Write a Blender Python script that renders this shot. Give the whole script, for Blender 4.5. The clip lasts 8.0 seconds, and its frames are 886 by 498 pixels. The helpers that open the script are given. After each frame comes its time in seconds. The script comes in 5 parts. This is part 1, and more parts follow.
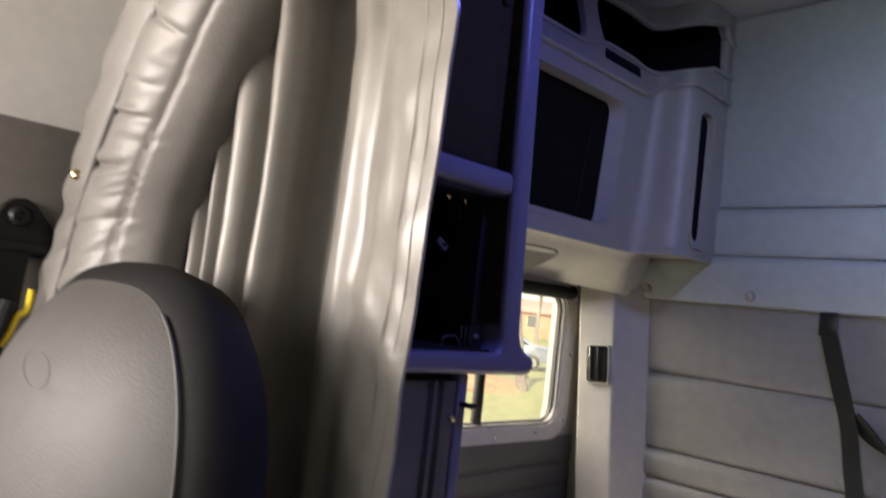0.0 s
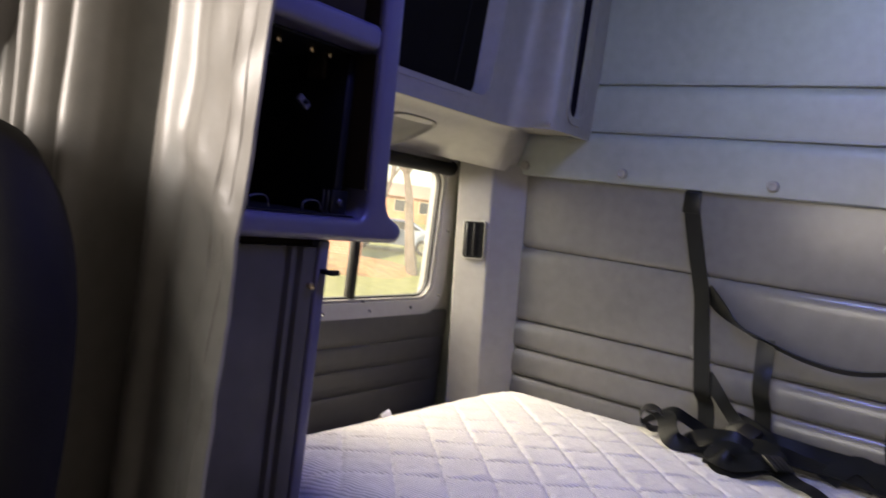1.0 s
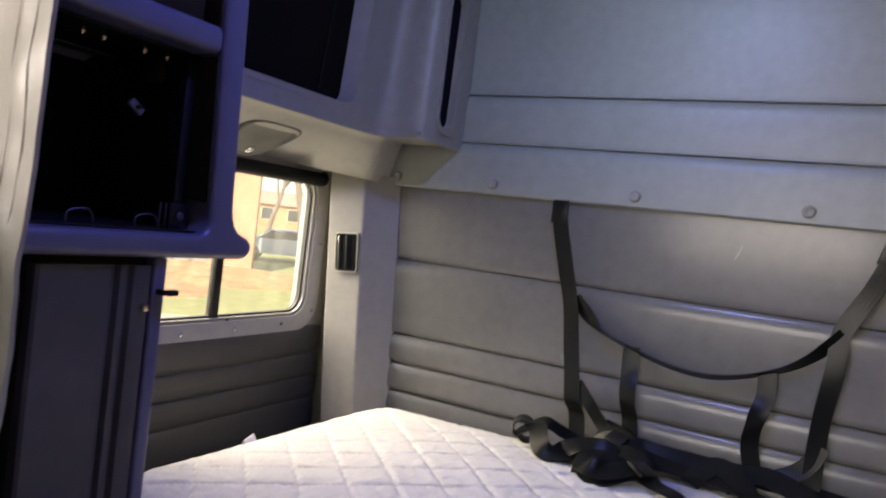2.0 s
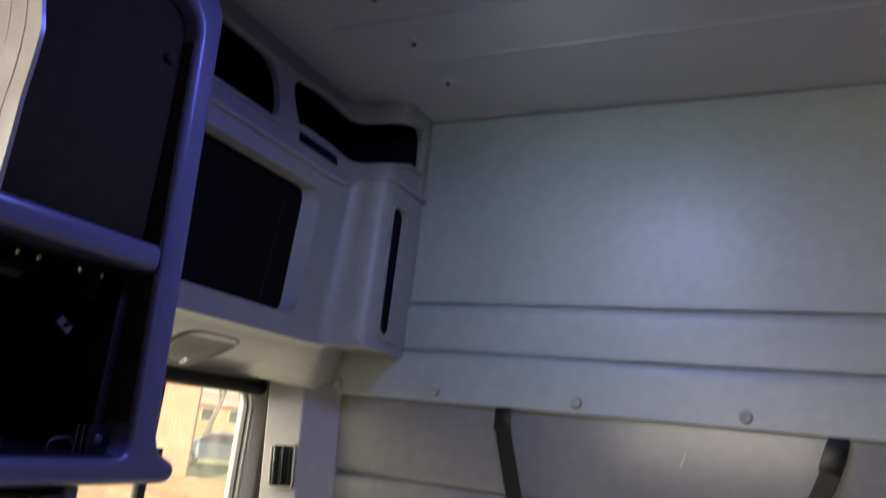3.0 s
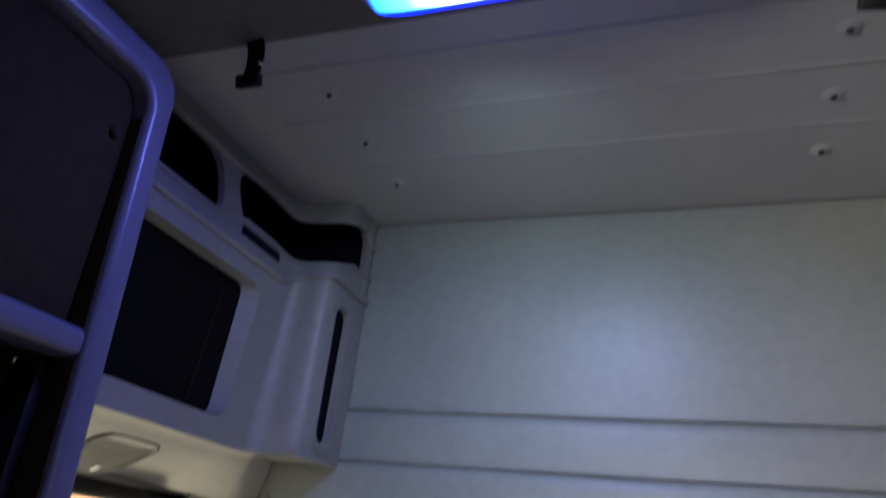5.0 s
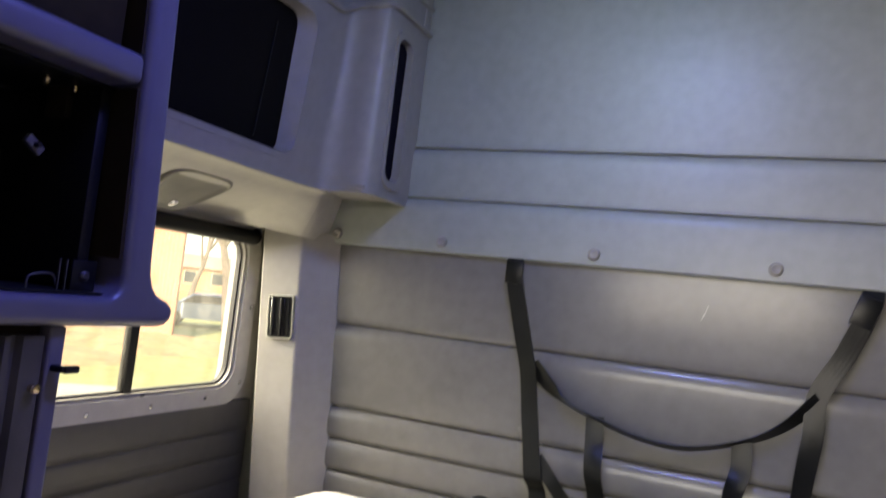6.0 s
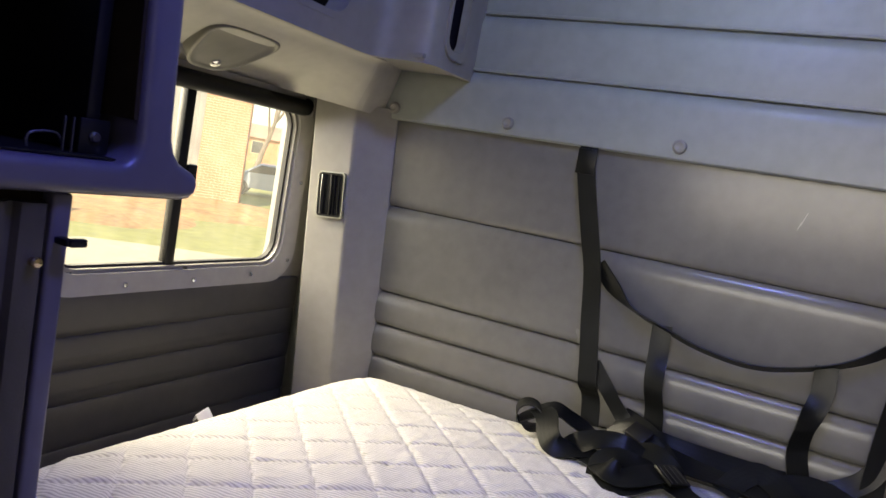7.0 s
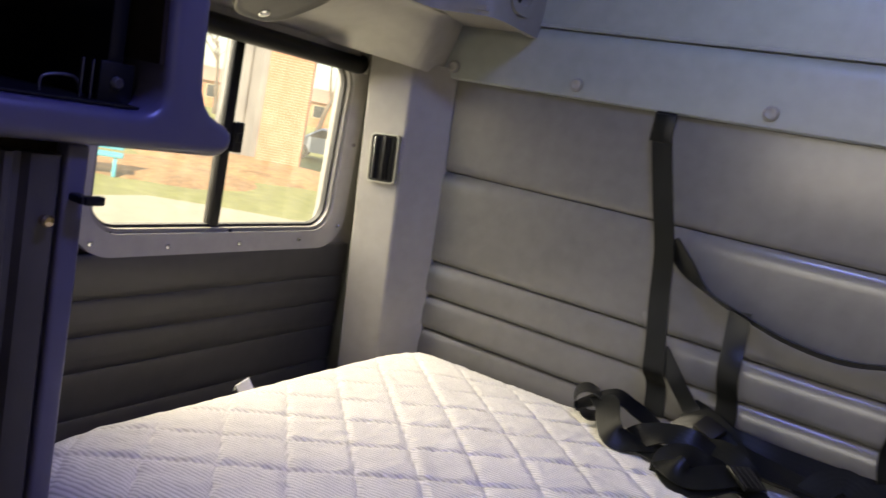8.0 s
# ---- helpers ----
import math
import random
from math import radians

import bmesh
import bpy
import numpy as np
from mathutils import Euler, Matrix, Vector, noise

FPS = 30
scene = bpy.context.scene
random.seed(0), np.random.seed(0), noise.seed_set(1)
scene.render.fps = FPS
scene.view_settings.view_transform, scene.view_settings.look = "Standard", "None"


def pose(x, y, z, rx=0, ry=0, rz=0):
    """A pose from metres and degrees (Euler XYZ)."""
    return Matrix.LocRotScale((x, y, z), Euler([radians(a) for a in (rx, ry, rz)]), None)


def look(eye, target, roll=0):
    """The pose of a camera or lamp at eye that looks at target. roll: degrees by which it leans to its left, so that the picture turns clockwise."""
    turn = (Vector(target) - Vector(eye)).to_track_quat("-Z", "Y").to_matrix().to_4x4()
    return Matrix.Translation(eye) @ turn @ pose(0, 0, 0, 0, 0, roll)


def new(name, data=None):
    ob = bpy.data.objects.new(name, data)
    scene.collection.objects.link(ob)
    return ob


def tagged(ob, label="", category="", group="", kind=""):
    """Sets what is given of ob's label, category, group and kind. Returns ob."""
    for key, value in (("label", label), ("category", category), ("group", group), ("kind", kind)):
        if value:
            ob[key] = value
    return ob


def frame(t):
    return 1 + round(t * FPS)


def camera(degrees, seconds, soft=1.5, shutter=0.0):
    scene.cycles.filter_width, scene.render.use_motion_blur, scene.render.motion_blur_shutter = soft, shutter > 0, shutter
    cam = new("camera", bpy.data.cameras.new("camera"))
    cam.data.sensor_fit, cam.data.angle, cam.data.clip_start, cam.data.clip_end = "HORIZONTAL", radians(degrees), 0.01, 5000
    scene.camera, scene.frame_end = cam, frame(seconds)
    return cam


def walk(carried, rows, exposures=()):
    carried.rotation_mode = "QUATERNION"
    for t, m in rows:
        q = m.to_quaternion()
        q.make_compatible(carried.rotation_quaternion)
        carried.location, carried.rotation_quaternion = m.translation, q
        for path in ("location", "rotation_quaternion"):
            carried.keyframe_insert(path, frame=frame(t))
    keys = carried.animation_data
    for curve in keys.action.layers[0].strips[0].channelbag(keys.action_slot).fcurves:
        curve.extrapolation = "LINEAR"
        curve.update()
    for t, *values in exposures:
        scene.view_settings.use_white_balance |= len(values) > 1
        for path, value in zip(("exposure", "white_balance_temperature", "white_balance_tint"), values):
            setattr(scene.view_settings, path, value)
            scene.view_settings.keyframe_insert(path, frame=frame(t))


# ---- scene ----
cam = camera(62.9, 8.0, shutter=0.5)
PATH = [
    (0, (0.197, 0.275, 1.173), (-1.227, 1.671, 1.321), 6.5),
    (0.5, (0.2, 0.312, 1.158), (-1.12, 1.814, 1.135), 7.2),
    (1, (0.194, 0.346, 1.146), (-0.983, 1.959, 1.02), 7.5),
    (1.2, (0.209, 0.359, 1.149), (-0.913, 2.007, 0.99), 7.4),
    (2.3, (0.225, 0.422, 1.167), (-0.671, 2.21, 1.2), 6.6),
    (2.5, (0.232, 0.42, 1.177), (-0.661, 2.204, 1.326), 6.3),
    (3, (0.234, 0.418, 1.183), (-0.612, 2.164, 1.667), 6.2),
    (3.5, (0.209, 0.428, 1.175), (-0.508, 2.13, 1.944), 7.6),
    (4, (0.193, 0.439, 1.167), (-0.394, 2.063, 2.175), 8.8),
    (4.2, (0.194, 0.44, 1.164), (-0.372, 2.032, 2.234), 9.0),
    (5.3, (0.178, 0.466, 1.15), (-0.564, 2.229, 1.733), 6.3),
    (5.5, (0.167, 0.474, 1.146), (-0.626, 2.265, 1.551), 6.7),
    (6, (0.126, 0.514, 1.149), (-0.657, 2.349, 1.281), 6.6),
    (6.5, (0.099, 0.564, 1.156), (-0.809, 2.343, 1.051), 8.6),
    (7, (0.076, 0.633, 1.153), (-0.814, 2.412, 0.944), 10.1),
    (7.5, (0.053, 0.678, 1.155), (-0.838, 2.448, 0.886), 10.1),
    (8, (0.032, 0.715, 1.144), (-0.97, 2.416, 0.823), 11.5),
]
walk(cam, [(t, look(eye, target, roll)) for t, eye, target, roll in PATH], exposures=[(0.0, 1.70, 6750, 10.5), (0.5, 1.64, 6800, 11), (1.0, 1.76, 6850, 10.5), (2.5, 1.78, 6850, 10), (3.0, 1.69, 6700, 7), (3.5, 1.74, 6420, 4), (4.0, 1.73, 6180, 2), (4.2, 1.73, 6100, 2), (5.5, 1.95, 6900, 5.5), (6.0, 2.07, 7000, 6.5), (6.5, 1.93, 7050, 6.5), (7.0, 1.78, 7100, 6), (7.5, 1.67, 7050, 6.75), (8.0, 1.66, 7000, 7.5)])


# ---- world, light and exposure ----
world = bpy.data.worlds.new("sky_world")
scene.world = world
world.use_nodes = True
wn = world.node_tree
sky = wn.nodes.new("ShaderNodeTexSky")
sky.sky_type, sky.sun_disc = "NISHITA", False
sky.sun_elevation, sky.sun_rotation = radians(38), radians(200)
wn.links.new(sky.outputs[0], wn.nodes["Background"].inputs[0])
wn.nodes["Background"].inputs[1].default_value = 0.11


def lamp(name, kind, m, energy, colour, **more):
    data = bpy.data.lights.new(name, kind)
    data.energy, data.color = energy, colour
    if kind == "SUN":
        data.angle = more["angle"]
    if kind == "AREA":
        data.shape, data.size, data.size_y = "ELLIPSE" if "lamp" in name else "RECTANGLE", more["size"], more["size_y"]
    if "spread" in more:
        data.spread = more["spread"]
    ob = new(name, data)
    ob.matrix_world = m
    return ob


lamp("sun", "SUN", look((0, 0, 0), (-0.35, 0.74, -0.62)), 3.5, (1.0, 0.92, 0.78), angle=radians(0.6))
# daylight that comes in by the windscreen, the door windows and the sleeper's side window
lamp("windscreen_daylight", "AREA", look((-0.08, -1.16, 1.42), (-0.10, 0.6, 1.25)), 7.2, (1.0, 0.91, 0.84), size=1.55, size_y=0.68)
lamp("door_window_daylight", "AREA", look((-0.985, -0.45, 1.33), (-0.45, 0.45, 1.2)), 12.0, (1.0, 0.90, 0.86), size=0.7, size_y=0.45)
lamp("side_window_daylight", "AREA", look((-1.62, 1.65, 1.86), (-0.6, 1.66, 0.85)), 23, (1.0, 0.89, 0.67), size=0.8, size_y=0.6)
lamp("side_window_low_daylight", "AREA", look((-2.0, 1.42, 1.40), (0.0, 1.60, 0.98)), 19.5, (1.0, 0.90, 0.71), size=1.0, size_y=0.7)
lamp("ground_daylight", "AREA", look((-1.55, 1.65, 0.25), (-0.75, 1.66, 1.35)), 2.2, (1.0, 0.92, 0.66), size=0.8, size_y=0.35)
# the blue ceiling lamp
lamp("ceiling_lamp_light", "AREA", look((-0.033, 1.160, 1.8705), (-0.10, 1.19, 1.0)), 1.75, (0.13, 0.135, 1.0), size=0.32, size_y=0.042)

# extra lamp added behind the lens to brighten the upper rear wall
lamp("ceiling_lamp_wall_fill", "AREA", look((-0.055, 1.222, 1.870), (-0.20, 2.0, 1.43)), 0.31, (0.52, 0.74, 1.0), size=0.26, size_y=0.018, spread=radians(110))

# ---- materials ----


def material(name, base, rough=0.5, metal=0.0, vary=0.15, grain=40.0, bump=0.1, bump_scale=300.0, depth=0.001, stain=3.0, coat=0.0, sheen=0.0, spec=0.5):
    """A surface with fine grain, broad uneven colour and fine relief, at real size."""
    m = bpy.data.materials.new(name)
    m.use_nodes = True
    t = m.node_tree
    n, l = t.nodes, t.links
    b = n["Principled BSDF"]
    co = n.new("ShaderNodeTexCoord")
    big = n.new("ShaderNodeTexNoise")
    big.inputs["Scale"].default_value, big.inputs["Detail"].default_value = stain, 4
    small = n.new("ShaderNodeTexNoise")
    small.inputs["Scale"].default_value, small.inputs["Detail"].default_value = grain, 3
    add = n.new("ShaderNodeMath")
    add.operation = "ADD"
    ramp = n.new("ShaderNodeMapRange")
    ramp.inputs["From Min"].default_value, ramp.inputs["From Max"].default_value = 0.7, 1.3
    ramp.inputs["To Min"].default_value, ramp.inputs["To Max"].default_value = 1 - vary, 1 + vary
    mix = n.new("ShaderNodeVectorMath")
    mix.operation = "SCALE"
    mix.inputs[0].default_value = base
    for x in (big, small):
        l.new(co.outputs["Object"], x.inputs["Vector"])
    l.new(big.outputs["Fac"], add.inputs[0])
    l.new(small.outputs["Fac"], add.inputs[1])
    l.new(add.outputs[0], ramp.inputs["Value"])
    l.new(ramp.outputs[0], mix.inputs["Scale"])
    l.new(mix.outputs[0], b.inputs["Base Color"])
    rr = n.new("ShaderNodeMapRange")
    rr.inputs["From Min"].default_value, rr.inputs["From Max"].default_value = 0.1, 0.9
    rr.inputs["To Min"].default_value, rr.inputs["To Max"].default_value = max(0.03, rough - 0.08), min(1, rough + 0.08)
    l.new(big.outputs["Fac"], rr.inputs["Value"])
    l.new(rr.outputs[0], b.inputs["Roughness"])
    b.inputs["Metallic"].default_value = metal
    b.inputs["Coat Weight"].default_value = coat
    b.inputs["Specular IOR Level"].default_value = spec
    b.inputs["Sheen Weight"].default_value = sheen
    if bump:
        fine = n.new("ShaderNodeTexNoise")
        fine.inputs["Scale"].default_value, fine.inputs["Detail"].default_value = bump_scale, 2
        l.new(co.outputs["Object"], fine.inputs["Vector"])
        bp = n.new("ShaderNodeBump")
        bp.inputs["Strength"].default_value, bp.inputs["Distance"].default_value = bump, depth
        l.new(fine.outputs["Fac"], bp.inputs["Height"])
        l.new(bp.outputs["Normal"], b.inputs["Normal"])
    return m


def glowing(name, colour, strength):
    m = bpy.data.materials.new(name)
    m.use_nodes = True
    b = m.node_tree.nodes["Principled BSDF"]
    b.inputs["Base Color"].default_value = (*colour, 1)
    b.inputs["Emission Color"].default_value = (*colour, 1)
    b.inputs["Emission Strength"].default_value = strength
    return m


def glass(name):
    """A thin window pane: it lets light through, mirrors a little, and carries a film of dust."""
    m = bpy.data.materials.new(name)
    m.use_nodes = True
    t = m.node_tree
    n, l = t.nodes, t.links
    n.remove(n["Principled BSDF"])
    clear, gloss, dust = n.new("ShaderNodeBsdfTransparent"), n.new("ShaderNodeBsdfGlossy"), n.new("ShaderNodeBsdfTranslucent")
    gloss.inputs["Roughness"].default_value = 0.02
    dust.inputs["Color"].default_value = (0.8, 0.76, 0.68, 1)
    first, second = n.new("ShaderNodeMixShader"), n.new("ShaderNodeMixShader")
    spots = n.new("ShaderNodeTexNoise")
    spots.inputs["Scale"].default_value, spots.inputs["Detail"].default_value = 9, 4
    share = n.new("ShaderNodeMapRange")
    share.inputs["From Min"].default_value, share.inputs["From Max"].default_value = 0.3, 0.7
    share.inputs["To Min"].default_value, share.inputs["To Max"].default_value = 0.008, 0.030
    first.inputs[0].default_value = 0.05
    l.new(clear.outputs[0], first.inputs[1])
    l.new(gloss.outputs[0], first.inputs[2])
    l.new(spots.outputs["Fac"], share.inputs["Value"])
    l.new(share.outputs[0], second.inputs[0])
    l.new(first.outputs[0], second.inputs[1])
    l.new(dust.outputs[0], second.inputs[2])
    l.new(second.outputs[0], n["Material Output"].inputs["Surface"])
    return m


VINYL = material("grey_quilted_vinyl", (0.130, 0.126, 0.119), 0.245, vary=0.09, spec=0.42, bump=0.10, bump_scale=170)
# dark grey vinyl, taken darker to hold the shade below the window
VINYL_SHADED = material("shaded_dark_vinyl", (0.056, 0.054, 0.051), 0.5, vary=0.10, bump=0.10, bump_scale=170)
PANEL = material("smooth_grey_wall_panel", (0.232, 0.246, 0.232), 0.42, vary=0.08, bump=0.12, bump_scale=500)
POST = material("pale_grey_post_plastic", (0.270, 0.258, 0.236), 0.48, vary=0.08, bump=0.2, bump_scale=700)
PLASTIC = material("grey_moulded_plastic", (0.225, 0.215, 0.198), 0.48, vary=0.08, bump=0.2, bump_scale=700)
PLASTIC_WARM = material("light_grey_window_trim", (0.35, 0.34, 0.315), 0.5, vary=0.08, bump=0.2, bump_scale=700)
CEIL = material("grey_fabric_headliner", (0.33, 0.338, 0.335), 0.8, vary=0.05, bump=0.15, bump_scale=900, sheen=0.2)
# slightly lavender grey laminate, with blue lamp light added into its tint
SHELF = material("blue_lit_lavender_laminate", (0.106, 0.101, 0.138), 0.32, vary=0.06, bump=0.1)
# cabinet lining colour, also the painted shade inside the shelf upright
SHELF_IN = material("dark_grey_lining_and_shade", (0.026, 0.019, 0.011), 0.8, vary=0.15, bump=0.2, spec=0.12)
# much darker than CEIL: the shade ahead of the ceiling is in this colour
HEADLINER_SHADED = material("shaded_grey_headliner", (0.115, 0.113, 0.111), 0.85, vary=0.1, bump=0.3, bump_scale=900)
INSET = material("black_fabric_cabinet_door", (0.030, 0.024, 0.012), 0.9, vary=0.2, bump=0.3, bump_scale=700, spec=0.05)
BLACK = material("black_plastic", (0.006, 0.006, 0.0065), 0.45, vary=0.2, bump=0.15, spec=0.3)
BLACK_SOFT = material("black_rubber", (0.02, 0.02, 0.02), 0.7, vary=0.2)
# bluish black: the shade of open recesses is put into this colour
CAVITY = material("black_cubby_shade", (0.007, 0.006, 0.011), 0.75, vary=0.2, bump=0.2, spec=0.08)
LAMP_BODY = material("pale_lamp_housing", (0.46, 0.46, 0.46), 0.5, vary=0.06, bump=0.15, bump_scale=500)
# darker than the window trim: the housing's shading is in this colour
HOUSING = material("shaded_lamp_housing", (0.175, 0.170, 0.152), 0.5, vary=0.08, bump=0.15, bump_scale=700)
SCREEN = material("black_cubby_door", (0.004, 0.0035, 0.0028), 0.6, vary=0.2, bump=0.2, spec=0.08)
CHROME = material("bright_chrome", (0.8, 0.8, 0.8), 0.15, metal=1, vary=0.05, bump=0)
DULL = material("dull_chrome", (0.50, 0.50, 0.48), 0.30, metal=1, vary=0.1, bump=0)
BRASS = material("dull_brass", (0.7, 0.55, 0.3), 0.18, metal=1, vary=0.1, bump=0)
WEB = material("black_webbing", (0.0055, 0.0060, 0.0054), 0.36, vary=0.25, grain=25, bump=0.25, bump_scale=600, spec=0.24)
CURTAIN = material("pale_grey_curtain_vinyl", (0.190, 0.180, 0.163), 0.32, vary=0.10, bump=0.2, bump_scale=300, stain=6)
LEATHER = material("grey_leather", (0.048, 0.0445, 0.042), 0.62, vary=0.12, bump=0.35, bump_scale=350)
LEATHER_DARK = material("dark_grey_leather", (0.0095, 0.009, 0.009), 0.75, vary=0.12, bump=0.35, bump_scale=350, spec=0.12)
CREAM = material("cream_cab_trim", (0.74, 0.72, 0.69), 0.6, vary=0.06, bump=0.2)
CAB_GREY = material("beige_grey_cab_trim", (0.20, 0.185, 0.17), 0.6, vary=0.1, bump=0.2)
CARPET = material("black_rubber_floor_mat", (0.03, 0.03, 0.032), 0.85, vary=0.2, bump=0.6, bump_scale=200)
DOOR_GREY = material("scuffed_charcoal_cabinet_door", (0.060, 0.055, 0.048), 0.46, vary=0.3, grain=12, bump=0.2, stain=9)
MULCH = material("orange_leaf_mulch", (0.30, 0.16, 0.06), 0.95, vary=0.4, grain=6, bump=0.6, bump_scale=25, depth=0.03, stain=1.2)
YELLOW = material("yellow_plastic", (0.75, 0.55, 0.02), 0.5, vary=0.1, bump=0)
LABEL = material("white_cloth_label", (0.75, 0.75, 0.76), 0.8, vary=0.05)
PANE = glass("clear_window_pane")
GRASS = material("autumn_lawn", (0.21, 0.205, 0.058), 0.9, vary=0.22, grain=3, bump=0.5, bump_scale=20, depth=0.03, stain=0.25)
CONCRETE = material("pale_concrete", (0.35, 0.30, 0.20), 0.9, vary=0.12, grain=5, bump=0.3, bump_scale=60, stain=0.4)
BRICK = material("orange_brown_brick", (0.38, 0.165, 0.08), 0.85, vary=0.25, grain=4, bump=0.3, bump_scale=60, stain=0.8)
MORTAR = material("pale_mortar", (0.50, 0.42, 0.33), 0.9, vary=0.1)
STONE = material("grey_rendered_wall", (0.20, 0.19, 0.175), 0.9, vary=0.1, stain=0.5)
BARK = material("grey_brown_bark", (0.13, 0.10, 0.075), 0.9, vary=0.3, grain=15, bump=0.8, bump_scale=25, depth=0.02)
LEAF = material("orange_autumn_leaf", (0.34, 0.16, 0.04), 0.8, vary=0.35, grain=6, bump=0)
CARPAINT = material("silver_blue_car_paint", (0.26, 0.29, 0.32), 0.37, vary=0.05, bump=0, coat=0.6)
CARGLASS = material("dark_car_glass", (0.03, 0.035, 0.04), 0.08, vary=0.05, bump=0)
TEAL = material("teal_painted_steel", (0.08, 0.36, 0.40), 0.5, vary=0.1)
ROOF = material("brown_roof_shingle", (0.34, 0.20, 0.13), 0.9, vary=0.2)


def mattress_material():
    """White cover woven with narrow grey stripes."""
    m = material("white_striped_mattress_cover", (0.66, 0.64, 0.60), 0.85, vary=0.06, bump=0, stain=8, sheen=0.2)
    t = m.node_tree
    n, l = t.nodes, t.links
    b = n["Principled BSDF"]
    co = n.new("ShaderNodeTexCoord")
    w = n.new("ShaderNodeTexWave")
    w.wave_type = "BANDS"
    w.inputs["Scale"].default_value, w.inputs["Distortion"].default_value = 60, 0.4
    mp = n.new("ShaderNodeMapping")
    mp.inputs["Rotation"].default_value = (0, 0, radians(-101))
    mp.inputs["Scale"].default_value = (1, 1, 0.0)
    w.bands_direction = "X"
    l.new(co.outputs["Object"], mp.inputs["Vector"])
    l.new(mp.outputs[0], w.inputs["Vector"])
    mx = n.new("ShaderNodeMixRGB")
    mx.blend_type = "MULTIPLY"
    src = b.inputs["Base Color"].links[0].from_socket
    rp = n.new("ShaderNodeMapRange")
    rp.inputs["To Min"].default_value, rp.inputs["To Max"].default_value = 0.64, 1.0
    rp.inputs["From Min"].default_value, rp.inputs["From Max"].default_value = 0.15, 0.6
    l.new(w.outputs["Fac"], rp.inputs["Value"])
    mx.inputs[0].default_value = 1
    l.new(src, mx.inputs[1])
    l.new(rp.outputs[0], mx.inputs[2])
    l.new(mx.outputs[0], b.inputs["Base Color"])
    bp = n.new("ShaderNodeBump")
    bp.inputs["Strength"].default_value, bp.inputs["Distance"].default_value = 0.3, 0.001
    l.new(w.outputs["Fac"], bp.inputs["Height"])
    l.new(bp.outputs["Normal"], b.inputs["Normal"])
    return m


TICKING = mattress_material()

# ---- mesh helpers ----


def mesh_of(name, bm, mat, smooth=None):
    bmesh.ops.recalc_face_normals(bm, faces=bm.faces)
    me = bpy.data.meshes.new(name)
    bm.to_mesh(me)
    bm.free()
    for m in mat if isinstance(mat, (list, tuple)) else (mat,):
        me.materials.append(m)
    if smooth is not None:
        me.shade_smooth()
        me.set_sharp_from_angle(angle=radians(smooth))
    return me


def part(name, bm, mat, parent, label="", smooth=35):
    ob = new(name, mesh_of(name, bm, mat, smooth))
    ob.parent = parent
    if label:
        tagged(ob, label)
    return ob


def thing(name, label, category, group="", kind="", at=(0, 0, 0)):
    ob = new(name)
    ob.location = at
    ob.empty_display_size = 0.05
    return tagged(ob, label, category, group, kind)


def solid(name, bm, mat, label, category, kind="", group="", smooth=35):
    return tagged(new(name, mesh_of(name, bm, mat, smooth)), label, category, group, kind)


def box(x0, x1, y0, y1, z0, z1, bevel=0.0, seg=2, bm=None):
    """A box with rounded edges, added to bm."""
    b = bmesh.new()
    bmesh.ops.create_cube(b, size=1)
    for v in b.verts:
        v.co = Vector(((x0 + x1) / 2 + v.co.x * (x1 - x0), (y0 + y1) / 2 + v.co.y * (y1 - y0), (z0 + z1) / 2 + v.co.z * (z1 - z0)))
    if bevel:
        bmesh.ops.bevel(b, geom=b.edges[:], offset=bevel, segments=seg, affect="EDGES", profile=0.5)
    return join(bm, b) if bm else b


def join(bm, other):
    me = bpy.data.meshes.new("tmp")
    other.to_mesh(me)
    other.free()
    bm.from_mesh(me)
    bpy.data.meshes.remove(me)
    return bm


def moved(bm, m):
    bmesh.ops.transform(bm, matrix=m, verts=bm.verts)
    return bm


def cylinder(r, h, seg=24, r2=None, bevel=0.0):
    b = bmesh.new()
    bmesh.ops.create_cone(b, cap_ends=True, segments=seg, radius1=r, radius2=r if r2 is None else r2, depth=h)
    if bevel:
        bmesh.ops.bevel(b, geom=[e for e in b.edges if abs(e.verts[0].co.z - e.verts[1].co.z) < 1e-6], offset=bevel, segments=2, affect="EDGES")
    return b


def lathe(profile, seg=24):
    """A body turned about z from (radius, height) pairs."""
    b = bmesh.new()
    rings = []
    for r, z in profile:
        rings.append([b.verts.new((max(r, 1e-4) * math.cos(a), max(r, 1e-4) * math.sin(a), z)) for a in (2 * math.pi * i / seg for i in range(seg))])
    for p, q in zip(rings, rings[1:]):
        for i in range(seg):
            b.faces.new((p[i], p[(i + 1) % seg], q[(i + 1) % seg], q[i]))
    b.faces.new(rings[0])
    b.faces.new(rings[-1])
    return b


def loft(rings, closed=True, caps=True):
    """Skins rows of points; closed: each row is a loop."""
    b = bmesh.new()
    rows = [[b.verts.new(p) for p in r] for r in rings]
    for p, q in zip(rows, rows[1:]):
        k = len(p)
        for i in range(k if closed else k - 1):
            b.faces.new((p[i], p[(i + 1) % k], q[(i + 1) % k], q[i]))
    if caps and closed:
        b.faces.new(rows[0])
        b.faces.new(rows[-1])
    return b


